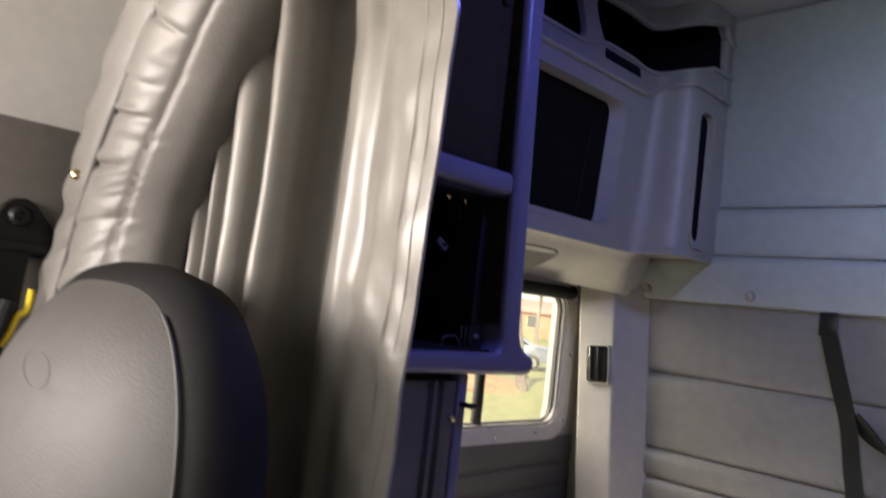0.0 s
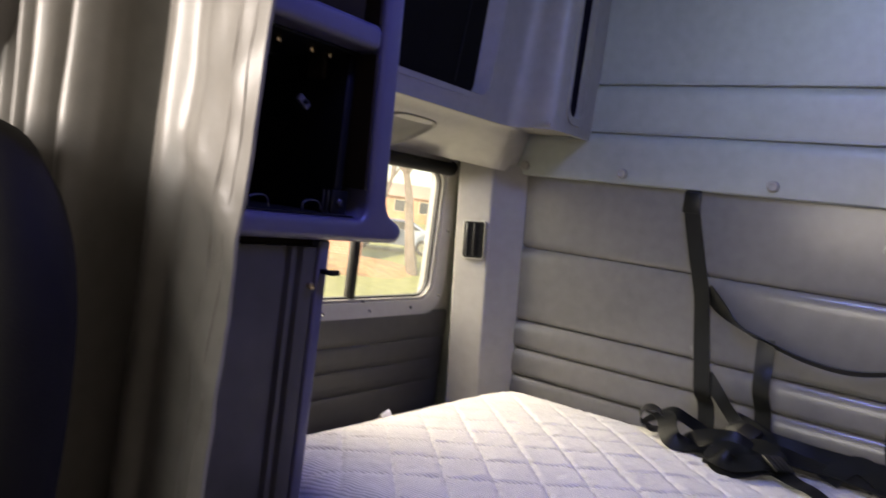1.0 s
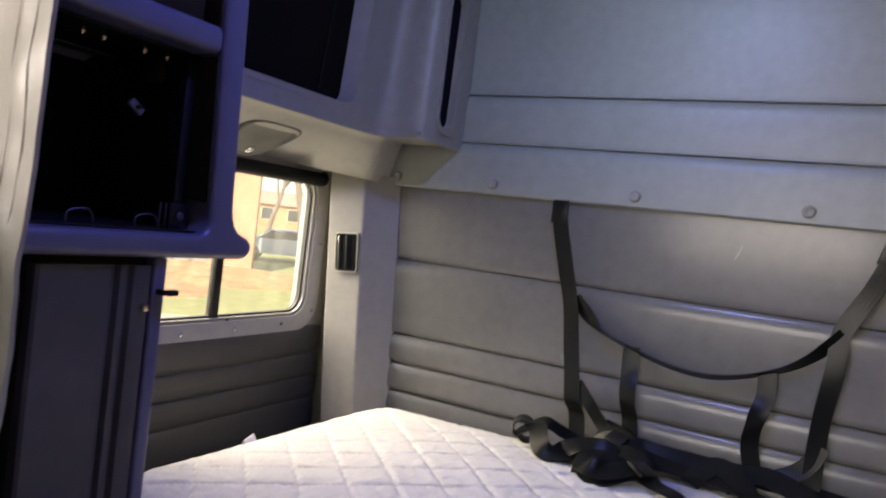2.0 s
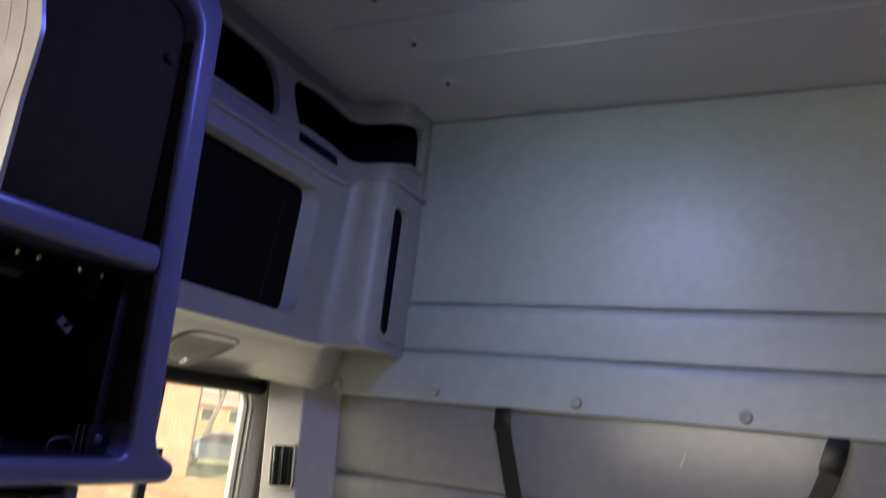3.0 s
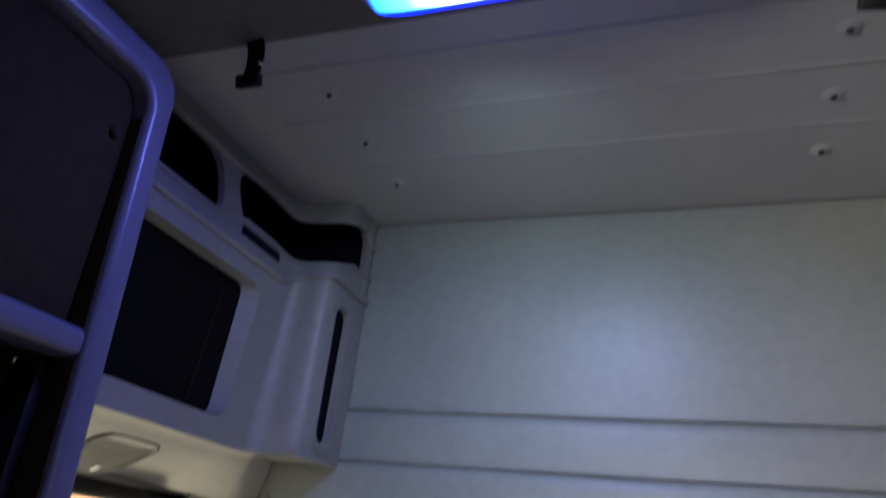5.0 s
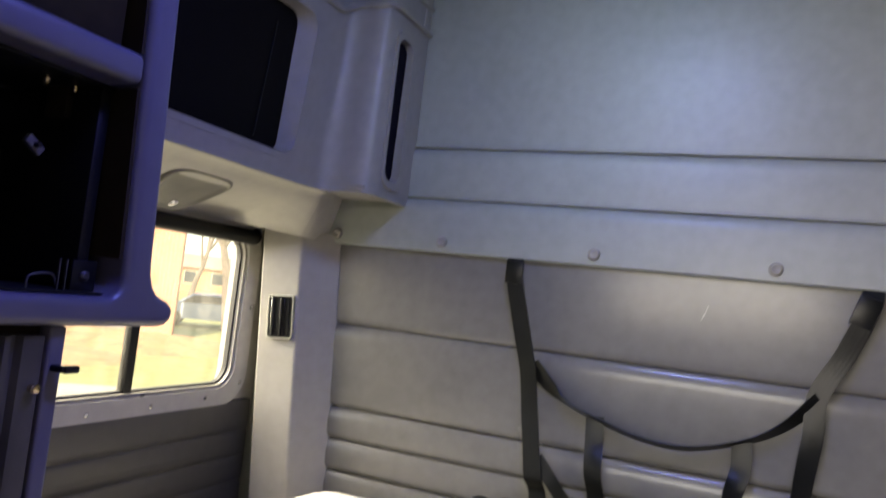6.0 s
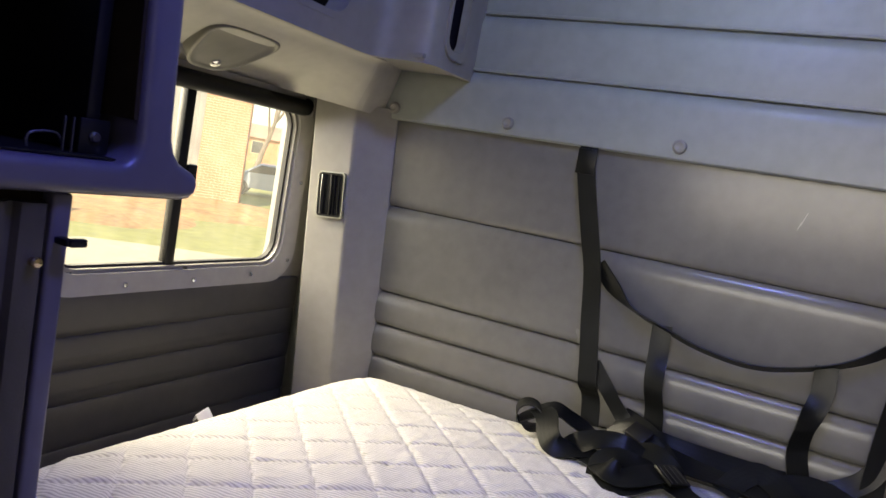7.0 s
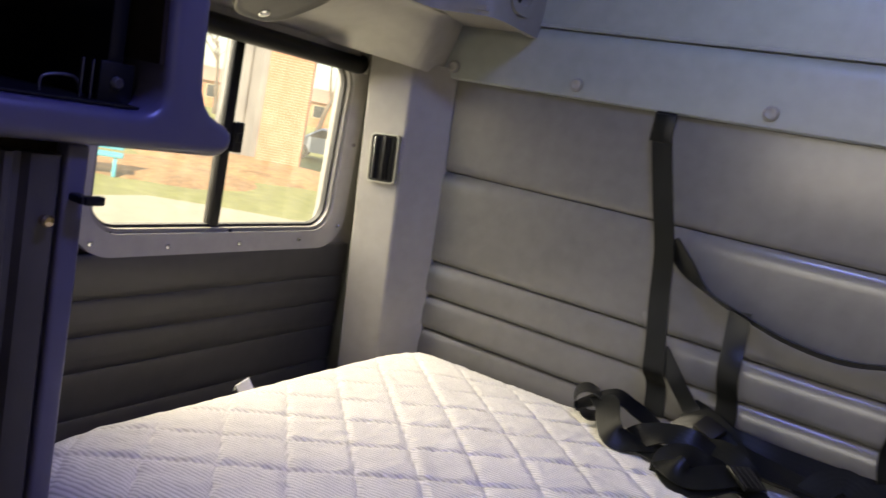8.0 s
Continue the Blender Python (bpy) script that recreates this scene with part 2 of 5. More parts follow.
def curve_points(pts, steps=8):
    """A smooth line through the points."""
    pts = [Vector(p) for p in pts]
    out = []
    for i in range(len(pts) - 1):
        p0, p1, p2, p3 = pts[max(i - 1, 0)], pts[i], pts[i + 1], pts[min(i + 2, len(pts) - 1)]
        for s in range(steps):
            t = s / steps
            out.append(0.5 * (2 * p1 + (p2 - p0) * t + (2 * p0 - 5 * p1 + 4 * p2 - p3) * t * t + (3 * p1 - p0 - 3 * p2 + p3) * t ** 3))
    return out + [pts[-1]]


def tube(pts, r, seg=8, steps=8):
    line = curve_points(pts, steps)
    rings = []
    for i, p in enumerate(line):
        d = (line[min(i + 1, len(line) - 1)] - line[max(i - 1, 0)]).normalized()
        u = d.orthogonal().normalized() if not rings else (u - d * u.dot(d)).normalized()
        v = d.cross(u)
        rings.append([p + r * (math.cos(a) * u + math.sin(a) * v) for a in (2 * math.pi * k / seg for k in range(seg))])
    return loft(rings)


def ribbon(pts, across, width=0.048, thick=0.0022, steps=8):
    """A webbing strap along pts; across: one side direction at each point."""
    line, side = curve_points(pts, steps), curve_points(across, steps)
    rings = []
    for i, p in enumerate(line):
        d = (line[min(i + 1, len(line) - 1)] - line[max(i - 1, 0)]).normalized()
        s = (side[i] - d * side[i].dot(d)).normalized()
        n = d.cross(s)
        ring = []
        for k in range(21):
            w = (k / 20 - 0.5) * width
            ring.append(p + s * w + n * (thick / 2 - 0.00007 * math.cos(k * math.pi / 2)))
        for k in range(20, -1, -1):
            w = (k / 20 - 0.5) * width
            ring.append(p + s * w - n * (thick / 2 - 0.00007 * math.cos(k * math.pi / 2)))
        rings.append(ring)
    return loft(rings)


def prism_x(profile, x0, x1, cuts=1):
    """A closed (y, z) outline drawn along x."""
    return loft([[(x0 + (x1 - x0) * i / cuts, y, z) for y, z in profile] for i in range(cuts + 1)])


def rounded(w, h, r, n=5):
    """A rounded rectangle about the origin, as (u, v) pairs."""
    out = []
    for cx, cy, a0 in ((w / 2 - r, h / 2 - r, 0), (-w / 2 + r, h / 2 - r, 90), (-w / 2 + r, -h / 2 + r, 180), (w / 2 - r, -h / 2 + r, 270)):
        for i in range(n + 1):
            a = radians(a0 + 90 * i / n)
            out.append((cx + r * math.cos(a), cy + r * math.sin(a)))
    return out


def plate_with_hole(outer, inner, to3, depth3):
    """A plate between two loops of equally many points, with thickness. to3 maps (u, v) to space; depth3 is its thickness vector."""
    b = bmesh.new()
    d = Vector(depth3)
    k = len(outer)
    a = [b.verts.new(to3(*p)) for p in outer]
    c = [b.verts.new(to3(*p)) for p in inner]
    a2 = [b.verts.new(Vector(to3(*p)) + d) for p in outer]
    c2 = [b.verts.new(Vector(to3(*p)) + d) for p in inner]
    for i in range(k):
        j = (i + 1) % k
        b.faces.new((a[i], a[j], c[j], c[i]))
        b.faces.new((a2[i], c2[i], c2[j], a2[j]))
        b.faces.new((a[i], a2[i], a2[j], a[j]))
        b.faces.new((c[i], c[j], c2[j], c2[i]))
    return b


def screw_head(r=0.006):
    """A small pan-head screw whose head points along +z."""
    return lathe([(r, 0), (r, r * 0.25), (r * 0.8, r * 0.6), (r * 0.35, r * 0.75), (r * 0.3, r * 0.5), (0.0, r * 0.5)], 16)


XL, XR, YB, ZC = -0.985, 0.985, 2.0, 1.973     # side walls, rear wall, ceiling

# ---- structure of the sleeper ----


def stepped_wall(creases, y_face, y_crease, foot, shoulder, y_back):
    """The (y, z) outline of a padded wall: between two creases the face stands proud, with a rounded shoulder on top."""
    line = []
    for z0, z1 in zip(creases, creases[1:]):
        line.append((y_crease, z0))
        for i in range(1, 4):
            a = radians(90 * i / 3)
            line.append((y_crease + (y_face - y_crease) * math.sin(a), z0 + foot * (1 - math.cos(a))))
        for i in range(0, 9):
            a = radians(90 * i / 9)
            line.append((y_crease + (y_face - y_crease) * math.cos(a), z1 - shoulder + shoulder * math.sin(a)))
    line.append((y_crease, creases[-1]))
    return line + [(y_back, creases[-1]), (y_back, creases[0])]


wall_rear = solid("wall_rear", box(-1.04, 1.04, YB + 0.03, YB + 0.08, 0, 2.05), PANEL, "rear wall of the truck sleeper in grey trim panels", "wall", "structure")
low = stepped_wall([0.40, 0.525, 0.590, 0.657, 0.727, 0.798, 0.870], YB - 0.010, YB + 0.005, 0.014, 0.034, YB + 0.028)
part("panel", prism_x(low, -0.80, 0.80), VINYL, wall_rear, "grey vinyl panel with padded horizontal ribs")
mid = stepped_wall([0.871, 1.060], YB - 0.008, YB + 0.005, 0.016, 0.034, YB + 0.028)
part("panel", prism_x(mid, -0.80, 0.80), VINYL, wall_rear, "plain grey vinyl panel above the ribs")
mid = stepped_wall([1.061, 1.26], YB - 0.004, YB + 0.004, 0.020, 0.02, YB + 0.028)
part("panel", prism_x(mid, -0.80, 0.80), VINYL, wall_rear, "plain grey vinyl panel under the header")
for dx, dz, long in ((0.0, 0.0, 0.024), (-0.005, -0.012, 0.014)):
    part("scratch", moved(box(-0.0005, 0.0005, -0.0004, 0.0004, -long / 2, long / 2), pose(0.054 + dx, YB - 0.0042, 1.180 + dz, 0, 17, 0)), PLASTIC_WARM, wall_rear, "thin pale scratch")


def header_outline(z0, z1, y0, y1, back):
    line = [(back, z0), (y0 + 0.003, z0), (y0, z0 + 0.003)]
    for i in range(6):
        a = radians(90 * i / 5)
        line.append((y0 + (y1 - y0) * (1 - math.cos(a)), z1 - 0.030 + 0.030 * math.sin(a)))
    return line + [(back, z1)]


header = part("header_board", prism_x(header_outline(1.246, 1.368, YB - 0.018, YB + 0.003, YB + 0.028), -0.80, 0.80), PANEL, wall_rear, "grey header board fixed with round bolts")
part("upper_board", prism_x(header_outline(1.368, 1.486, YB - 0.009, YB + 0.013, YB + 0.028), -0.80, 0.80), PANEL, wall_rear, "grey board with a rounded upper edge")
part("upper_panel", box(-0.80, 0.80, YB + 0.004, YB + 0.028, 1.487, ZC - 0.005), PANEL, wall_rear, "tall smooth grey panel")
part("seam", box(-0.80, 0.80, YB - 0.013, YB + 0.003, 1.367, 1.373, 0.0025), PANEL, wall_rear)
part("seam", box(-0.80, 0.80, YB - 0.006, YB + 0.010, 1.484, 1.490, 0.0025), PANEL, wall_rear)
for bx in (-0.772, -0.505, -0.168, 0.169, 0.505, 0.772):
    b = lathe([(0.0126, -0.004), (0.0126, 0.003), (0.0108, 0.0075), (0.0075, 0.0088), (0.005, 0.0072), (0.0, 0.0066)], 24)
    part("bolt", moved(b, pose(bx, YB - 0.018, 1.27, 90, 0, 0)), PLASTIC, header, "grey capped bolt")

floor = solid("floor", box(-1.04, 1.04, -1.3, 2.08, -0.05, 0), CARPET, "black rubber floor of the truck cab", "floor", "structure")

# ceiling with shallow seams and dimpled fixings, all in one mesh
cb = box(-1.04, 1.04, 1.29, 2.08, ZC, ZC + 0.05)
for y in (1.375, 1.535, 1.706):
    box(-0.62, 0.62, y - 0.004, y + 0.004, ZC - 0.0024, ZC + 0.01, 0.0023, 2, cb)
for x in (-0.468, 0.419):
    for y in (1.449, 1.620, 1.798):
        join(cb, moved(lathe([(0.022, -0.001), (0.017, 0.0012), (0.011, 0.0045), (0.007, 0.0055), (0.0, 0.0055)], 20), pose(x, y, ZC, 180, 0, 0)))
        # black centre paints the dark shadow in each dimple
        b = moved(lathe([(0.0055, 0.004), (0.0055, 0.0080), (0.0035, 0.0100), (0.0, 0.0100)], 12), pose(x, y, ZC, 180, 0, 0))
        for f in b.faces:
            f.material_index = 1
        join(cb, b)
ceiling = solid("ceiling", cb, [CEIL, BLACK], "grey fabric ceiling with shallow seams and rivets", "ceiling", "structure")

# curved soffit ahead of the ceiling, and the cab's lower headliner beyond it, both coloured for shade
line = [(1.292, ZC + 0.05), (1.292, ZC - 0.001)] + [(1.292 - 0.27 * math.sin(radians(9 * i)), ZC - 0.085 * (1 - math.cos(radians(9 * i)))) for i in range(1, 11)]
line += [(1.010, 1.889), (1.001, 1.896), (0.995, 1.91), (0.995, ZC + 0.05)]
solid("soffit", prism_x(line, -1.04, 1.04), HEADLINER_SHADED, "curved grey soffit ahead of the sleeper ceiling, shade in its colour", "soffit", "structure")
solid("headliner", box(-1.04, 1.04, -1.25, 0.985, 1.90, 2.0, 0.004), HEADLINER_SHADED, "headliner over the truck cab, shade in its colour", "headliner", "structure")
# black strips stand for the shadow across the curtain tops; valances above
for sx, side_name in ((-1, "curtain_track_left"), (1, "curtain_track_right")):
    xa, xb = sorted((sx * 0.305, sx * 0.955))
    solid(side_name, box(xa, xb, 0.728, 0.768, 1.612, 1.630, 0.004), BLACK, "black strip for the shade at the curtain's top", "curtain track", "structure")
    solid(side_name.replace("curtain_track", "valance"), box(xa, xb, 0.730, 0.766, 1.631, 1.898, 0.004), HEADLINER_SHADED, "grey valance above the curtain", "valance", "structure")


def side_wall(sx, name):
    """A sleeper side wall with a window opening through it."""
    cy, cz, w, h = 1.645, 1.062, 0.600, 0.400
    outer = [(1.50 + u * 1.0, 0.99 + v * 1.0) for u, v in rounded(1.10, 1.98, 0.002)]
    inner = [(cy + u, cz + v) for u, v in rounded(w, h, 0.05)]
    b = plate_with_hole(outer, inner, lambda y, z: (sx * 0.99, y, z), (sx * 0.05, 0, 0))
    return solid(name, b, PLASTIC, "side wall of the sleeper with a window opening", "wall", "structure")


wall_left = side_wall(-1, "wall_left")
wall_right = solid("wall_right", box(0.99, 1.04, 0.95, 2.05, 0, 1.98), PLASTIC, "plain grey side wall of the sleeper", "wall", "structure")

# padded panel under the window, its dark grey deepened for the shade there
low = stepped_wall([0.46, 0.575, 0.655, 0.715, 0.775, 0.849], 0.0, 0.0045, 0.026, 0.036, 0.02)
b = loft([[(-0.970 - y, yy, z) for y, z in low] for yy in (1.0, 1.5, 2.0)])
part("panel", b, VINYL_SHADED, wall_left, "dark grey vinyl panel with padded ribs below the window, deepened for shade")


def window_unit(name):
    """Sliding side window in a screwed-on grey frame, with a rolled blind over it."""
    win = tagged(new(name), "sliding side window with black divider in grey frame", "window", "", "structure")
    cy, cz = 1.645, 1.062

    def flat(x):
        return lambda y, z: (x, y, z)
    fr_o = [(1.654 + u, 1.056 + v) for u, v in rounded(0.634, 0.425, 0.075, 8)]
    fr_i = [(cy + u, cz + v) for u, v in rounded(0.560, 0.361, 0.055, 8)]
    b = plate_with_hole(fr_o, fr_i, flat(-0.972), (-0.02, 0, 0))
    bmesh.ops.bevel(b, geom=[e for e in b.edges if e.calc_length() < 0.7 and all(abs(v.co.x + 0.972) < 1e-5 for v in e.verts) and abs(e.calc_face_angle(0)) > 1], offset=0.004, segments=2, affect="EDGES")
    frame_part = part("window_frame", b, PLASTIC_WARM, win, "grey frame held by small screws")
    for y, z in ((1.515, 0.859), (1.673, 0.860), (1.833, 0.864), (1.373, 0.868), (1.948, 0.892), (1.955, 1.071), (1.945, 1.229)):
        part("screw", moved(screw_head(0.0048), pose(-0.972, y, z, 0, 90, 0)), CHROME, frame_part)
    for y, z in ((1.407, 0.8785), (1.653, 0.8795), (1.890, 0.8795)):
        part("sill_screw", moved(screw_head(0.0055), pose(-0.9795, y, z + 0.003, 0, 30, 0)), BLACK_SOFT, frame_part, "dark countersunk screw")
    lip_o = [(cy + u, cz + v) for u, v in rounded(0.559, 0.360, 0.055, 8)]
    lip_i = [(cy + u, cz + v) for u, v in rounded(0.545, 0.346, 0.048, 8)]
    part("reveal", plate_with_hole(lip_o, lip_i, flat(-0.978), (-0.020, 0, 0)), PLASTIC, win, "grey stepped reveal")
    seal_o = [(cy + u, cz + v) for u, v in rounded(0.547, 0.348, 0.048, 8)]
    seal_i = [(cy + u, cz + v) for u, v in rounded(0.535, 0.336, 0.042, 8)]
    part("seal", plate_with_hole(seal_o, seal_i, flat(-0.988), (-0.012, 0, 0)), BLACK_SOFT, win, "black rubber seal")
    for y0, y1, x in ((1.370, 1.624, -0.9945), (1.610, 1.920, -0.9995)):
        p = part("pane", box(x - 0.002, x + 0.002, y0, y1, 0.886, 1.234), PANE, win, "clear glass pane")
        p.visible_shadow = False
    part("divider", box(-1.004, -0.984, 1.608, 1.630, 0.884, 1.239, 0.003), BLACK, win, "black upright divider bar")
    latch = part("latch", box(-1.000, -0.978, 1.629, 1.652, 1.028, 1.084, 0.004), BLACK, win, "black sliding latch")
    join_b = box(-0.984, -0.972, 1.634, 1.646, 1.047, 1.065, 0.003)
    part("latch_grip", join_b, BLACK, latch)
    blind = cylinder(0.018, 0.585, 20, bevel=0.003)
    part("blind_roll", moved(blind, pose(-0.970, 1.636, 1.238, 90, 0, 0)), BLACK, win, "black rolled-up window blind")
    part("blind_end", moved(cylinder(0.019, 0.008, 20, bevel=0.002), pose(-0.970, 1.932, 1.241, 90, 0, 0)), BLACK, win)
    part("blind_bracket", box(-0.985, -0.955, 1.937, 1.943, 1.223, 1.270, 0.002), PLASTIC_WARM, win)
    return win


window_unit("window_1")

# corner post: front face, rounded arris, flank towards the rear wall


def post_ring(z):
    k = (1.25 - z) / 0.55
    xl, xr, xb = -0.930 + 0.046 * k, -0.826 + 0.040 * k, -0.768 + 0.036 * k
    ring = [(xl, 2.01, z), (xl, 1.915, z), (xl + 0.006, 1.909, z)]
    for i in range(6):
        a = radians(62 * i / 5)
        ring.append((xr - 0.014 + 0.014 * math.sin(a), 1.926 + 0.014 * (1 - math.cos(a)), z))
    return ring + [(xb, 1.992, z), (xb, 2.02, z)]


solid("corner_post", loft([post_ring(0.45 + 0.815 * i / 8) for i in range(9)]), POST, "tapered grey corner post beside the window", "post", "structure", smooth=30)


def air_vent():
    """A small upright vent with a chrome rim, black louvre and centre rib."""
    m = pose(-0.8545, 1.9155, 1.062, 0, 0, 9.5) @ pose(0, 0, 0, 0, -4.2, 0)
    v = thing("air_vent", "small black louvred air vent with chrome rim in the post", "air vent")
    v.matrix_world = m
    o, i = rounded(0.063, 0.100, 0.009), rounded(0.0578, 0.0948, 0.0075)
    part("frame", plate_with_hole(o, i, lambda x, z: (x, -0.006, z), (0, 0.012, 0)), DULL, v, "thin rounded chrome rim")
    part("inner_frame", plate_with_hole(rounded(0.0576, 0.0946, 0.0074), rounded(0.049, 0.086, 0.005), lambda x, z: (x, -0.004, z), (0, 0.010, 0)), BLACK, v, "black inner frame")
    part("backing", box(-0.0276, 0.0276, 0.000, 0.004, -0.046, 0.046), BLACK, v)
    for k in range(4):
        x = -0.018 + 0.012 * k
        part("slat", moved(box(-0.0010, 0.0010, -0.005, 0.003, -0.043, 0.043, 0.0004), pose(x, 0, 0, 0, 0, 20)), BLACK, v)
    for k in range(5):
        part("crossbar", box(-0.0265, 0.0265, -0.0015, 0.001, -0.032 + 0.016 * k - 0.0012, -0.032 + 0.016 * k + 0.0012, 0.0004), BLACK, v)
    part("edge_strip", box(-0.0235, -0.0218, -0.0055, 0.002, -0.043, 0.043, 0.0006), DULL, v, "thin chrome strip")
    part("centre_rib", box(-0.0025, 0.0025, -0.0055, -0.001, -0.045, 0.045, 0.001), BLACK, v)
    return v


air_vent()

# flared trim from the top of the window to the cabinets above
def straight(pts, steps=8):
    pts = [Vector(p) for p in pts]
    return [a.lerp(c, i / steps) for a, c in zip(pts, pts[1:]) for i in range(steps)] + [pts[-1]]


low = straight([(-0.982, 1.0, 1.268), (-0.982, 1.815, 1.268), (-0.828, 1.914, 1.250), (-0.818, 1.928, 1.249), (-0.800, 1.992, 1.246)])
top = straight([(-0.742, 1.0, 1.345), (-0.741, 1.778, 1.345), (-0.736, 1.85, 1.347), (-0.742, 1.87, 1.349), (-0.768, 1.988, 1.366)])
rows = []
for a, c in zip(low, top):
    row = []
    for i in range(15):
        t = i / 14
        p = a.lerp(c, t)
        p.z = a.z + (c.z - a.z) * t ** 0.75 - 0.012 * math.sin(math.pi * t) * (1 - t) + 0.007 * max(0, 1 - abs(t - 0.857) / 0.143)
        row.append(p)
    row += [c + Vector((0.0, 0.0, 0.010)), c + Vector((-0.05, 0.0, 0.014)), a + Vector((-0.004, 0.004, 0.05))]
    rows.append(row)
solid("trim", loft(rows), PLASTIC_WARM, "pale flared trim over the side window", "trim", "structure", smooth=35)


def reading_lamp():
    """A hooded oval housing on the flared trim, with a chrome push button."""
    m = pose(-0.866, 1.576, 1.293, 0, 148, 0)
    ob = thing("reading_lamp", "grey hooded reading lamp with a chrome button over the window", "lamp")
    ob.matrix_world = m
    rings = []
    for s, h in ((1.05, -0.045), (1.05, -0.004), (1.03, 0.003), (0.99, 0.0045), (0.95, 0.003), (0.93, -0.003), (0.80, -0.003), (0.45, -0.0015), (0.1, -0.001)):
        ring = []
        for i in range(56):
            a = 2 * math.pi * i / 56
            x, y = math.cos(a), math.sin(a)
            r = 1 / (abs(x) ** 4 + abs(y) ** 4) ** 0.25
            taper = 1.0 - 0.42 * ((x * r + 1) / 2) ** 1.3
            low = 0.5 - 0.5 * x * r
            ring.append((0.063 * s * x * r, 0.083 * s * y * r * taper, (-0.0035 * low * min(1, (1 - s) / 0.12) - 0.001 if s < 0.94 else h * low if h > -0.01 else h)))
        rings.append(ring)
    part("housing", loft(rings), HOUSING, ob, "moulded grey housing with a raised rim", 85)
    part("button", moved(lathe([(0.010, -0.003), (0.010, 0.002), (0.007, 0.004), (0, 0.004)], 20), pose(0.043, 0.008, 0.0)), CHROME, ob, "chrome push button")
    return ob


reading_lamp()


def overhead_cabinet(sx, label):
    """Moulded corner cabinet: a face with one large cubby, a band of small cubbies, and a column with a tall slot."""
    ob = thing("overhead_cabinet", label, "cabinet")

    xf, xc, z0, zm, zt = -0.70, -0.605, 1.343, 1.716, 1.969

    def at(x, y, z):
        """Face leaning in below the moulding and out above it; the column by the rear wall stands upright."""
        w = min(1, max(0, (x - xf) / (xc - xf)))
        lean = 0.10 * (min(z, zm) - 1.60) - 0.28 * max(0, z - zm)
        k = min(1, max(0, (y - 1.70) / 0.07)) * min(1, max(0, (1.96 - y) / 0.10))
        return Vector((sx * (x + (1 - w) * lean), y + 0.26 * max(0, z - zm) * k, z))

    def place(b):
        for v in b.verts:
            v.co = at(*v.co)
        return b

    def rise(y):
        """Height of the moulding, which climbs where the face steps out to the column."""
        w = min(1, max(0, (y - 1.745) / 0.075))
        return zm - 0.004 + 0.038 * w * w * (3 - 2 * w)
    # main face
    outer = [(1.315 + u, (z0 + zm) / 2 + v) for u, v in rounded(0.85, zm - z0, 0.003, 8)]
    inner = [(1.422 + u - 0.02 * v, 1.530 + v) for u, v in rounded(0.532, 0.280, 0.035, 8)]
    part("face", place(plate_with_hole(outer, inner, lambda y, z: (xf, y, z), (-0.012, 0, 0))), PLASTIC, ob, "moulded face round the cubby")
    rim_o = [(1.424 + u - 0.02 * v, 1.530 + v) for u, v in rounded(0.556, 0.304, 0.046, 8)]
    rim = plate_with_hole(rim_o, inner, lambda y, z: (xf + 0.0012, y, z), (-0.0012, 0, 0))
    part("rim", place(rim), PLASTIC, ob)
    # bevelled reveal and dark inside of the cubby
    back = [(1.412 + u - 0.05 * v, 1.530 + v) for u, v in rounded(0.514, 0.276, 0.025, 8)]
    b = bmesh.new()
    p = [b.verts.new((xf, y, z)) for y, z in inner]
    q = [b.verts.new((xf - 0.032, y, z)) for y, z in back]
    k = len(p)
    for i in range(k):
        b.faces.new((p[i], p[(i + 1) % k], q[(i + 1) % k], q[i]))
    part("reveal", place(b), PLASTIC, ob, "slanting inner reveal")
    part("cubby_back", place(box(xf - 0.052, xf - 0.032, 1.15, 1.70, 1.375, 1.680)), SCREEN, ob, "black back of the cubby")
    part("door_edge", place(box(xf - 0.033, xf - 0.029, 1.600, 1.6025, 1.41, 1.63)), BLACK, ob)
    # plan line of the face: straight, then a step out to the column by the rear wall
    plan = curve_points([(xf, 1.738, 0), (-0.698, 1.765, 0), (-0.690, 1.786, 0), (-0.668, 1.798, 0), (-0.635, 1.802, 0), (-0.614, 1.811, 0), (-0.607, 1.828, 0), (xc, 1.845, 0)], 4)

    def strip(line, za, zb, depth=0.012):
        """A curved sheet that follows line, from za to zb, with thickness."""
        n = len(line)
        f = []
        for i, c in enumerate(line):
            d = (line[min(i + 1, n - 1)] - line[max(i - 1, 0)]).normalized()
            side = Vector((-d.y, d.x, 0)) * depth
            lo, hi = (za[i] if isinstance(za, list) else za), (zb[i] if isinstance(zb, list) else zb)
            f.append([(c.x, c.y, lo), (c.x, c.y, hi), (c.x + side.x, c.y + side.y, hi), (c.x + side.x, c.y + side.y, lo)])
        return loft(f)
    part("corner_face", place(strip(plan, z0, [rise(c.y) for c in plan])), PLASTIC, ob, "curved step towards the column", 50)
    # column face with the tall slot
    o = [(1.922 + u, (z0 + 1.75) / 2 + v) for u, v in rounded(0.155, 1.75 - z0, 0.004, 8)]
    i_ = [(1.889 + u, 1.538 + v) for u, v in rounded(0.068, 0.310, 0.024, 8)]
    col = part("column", place(plate_with_hole(o, i_, lambda y, z: (xc, y, z), (-0.012, 0, 0))), PLASTIC, ob, "column with a tall slot")
    o2 = [(1.896 + u, 1.538 + v) for u, v in rounded(0.100, 0.344, 0.036, 8)]
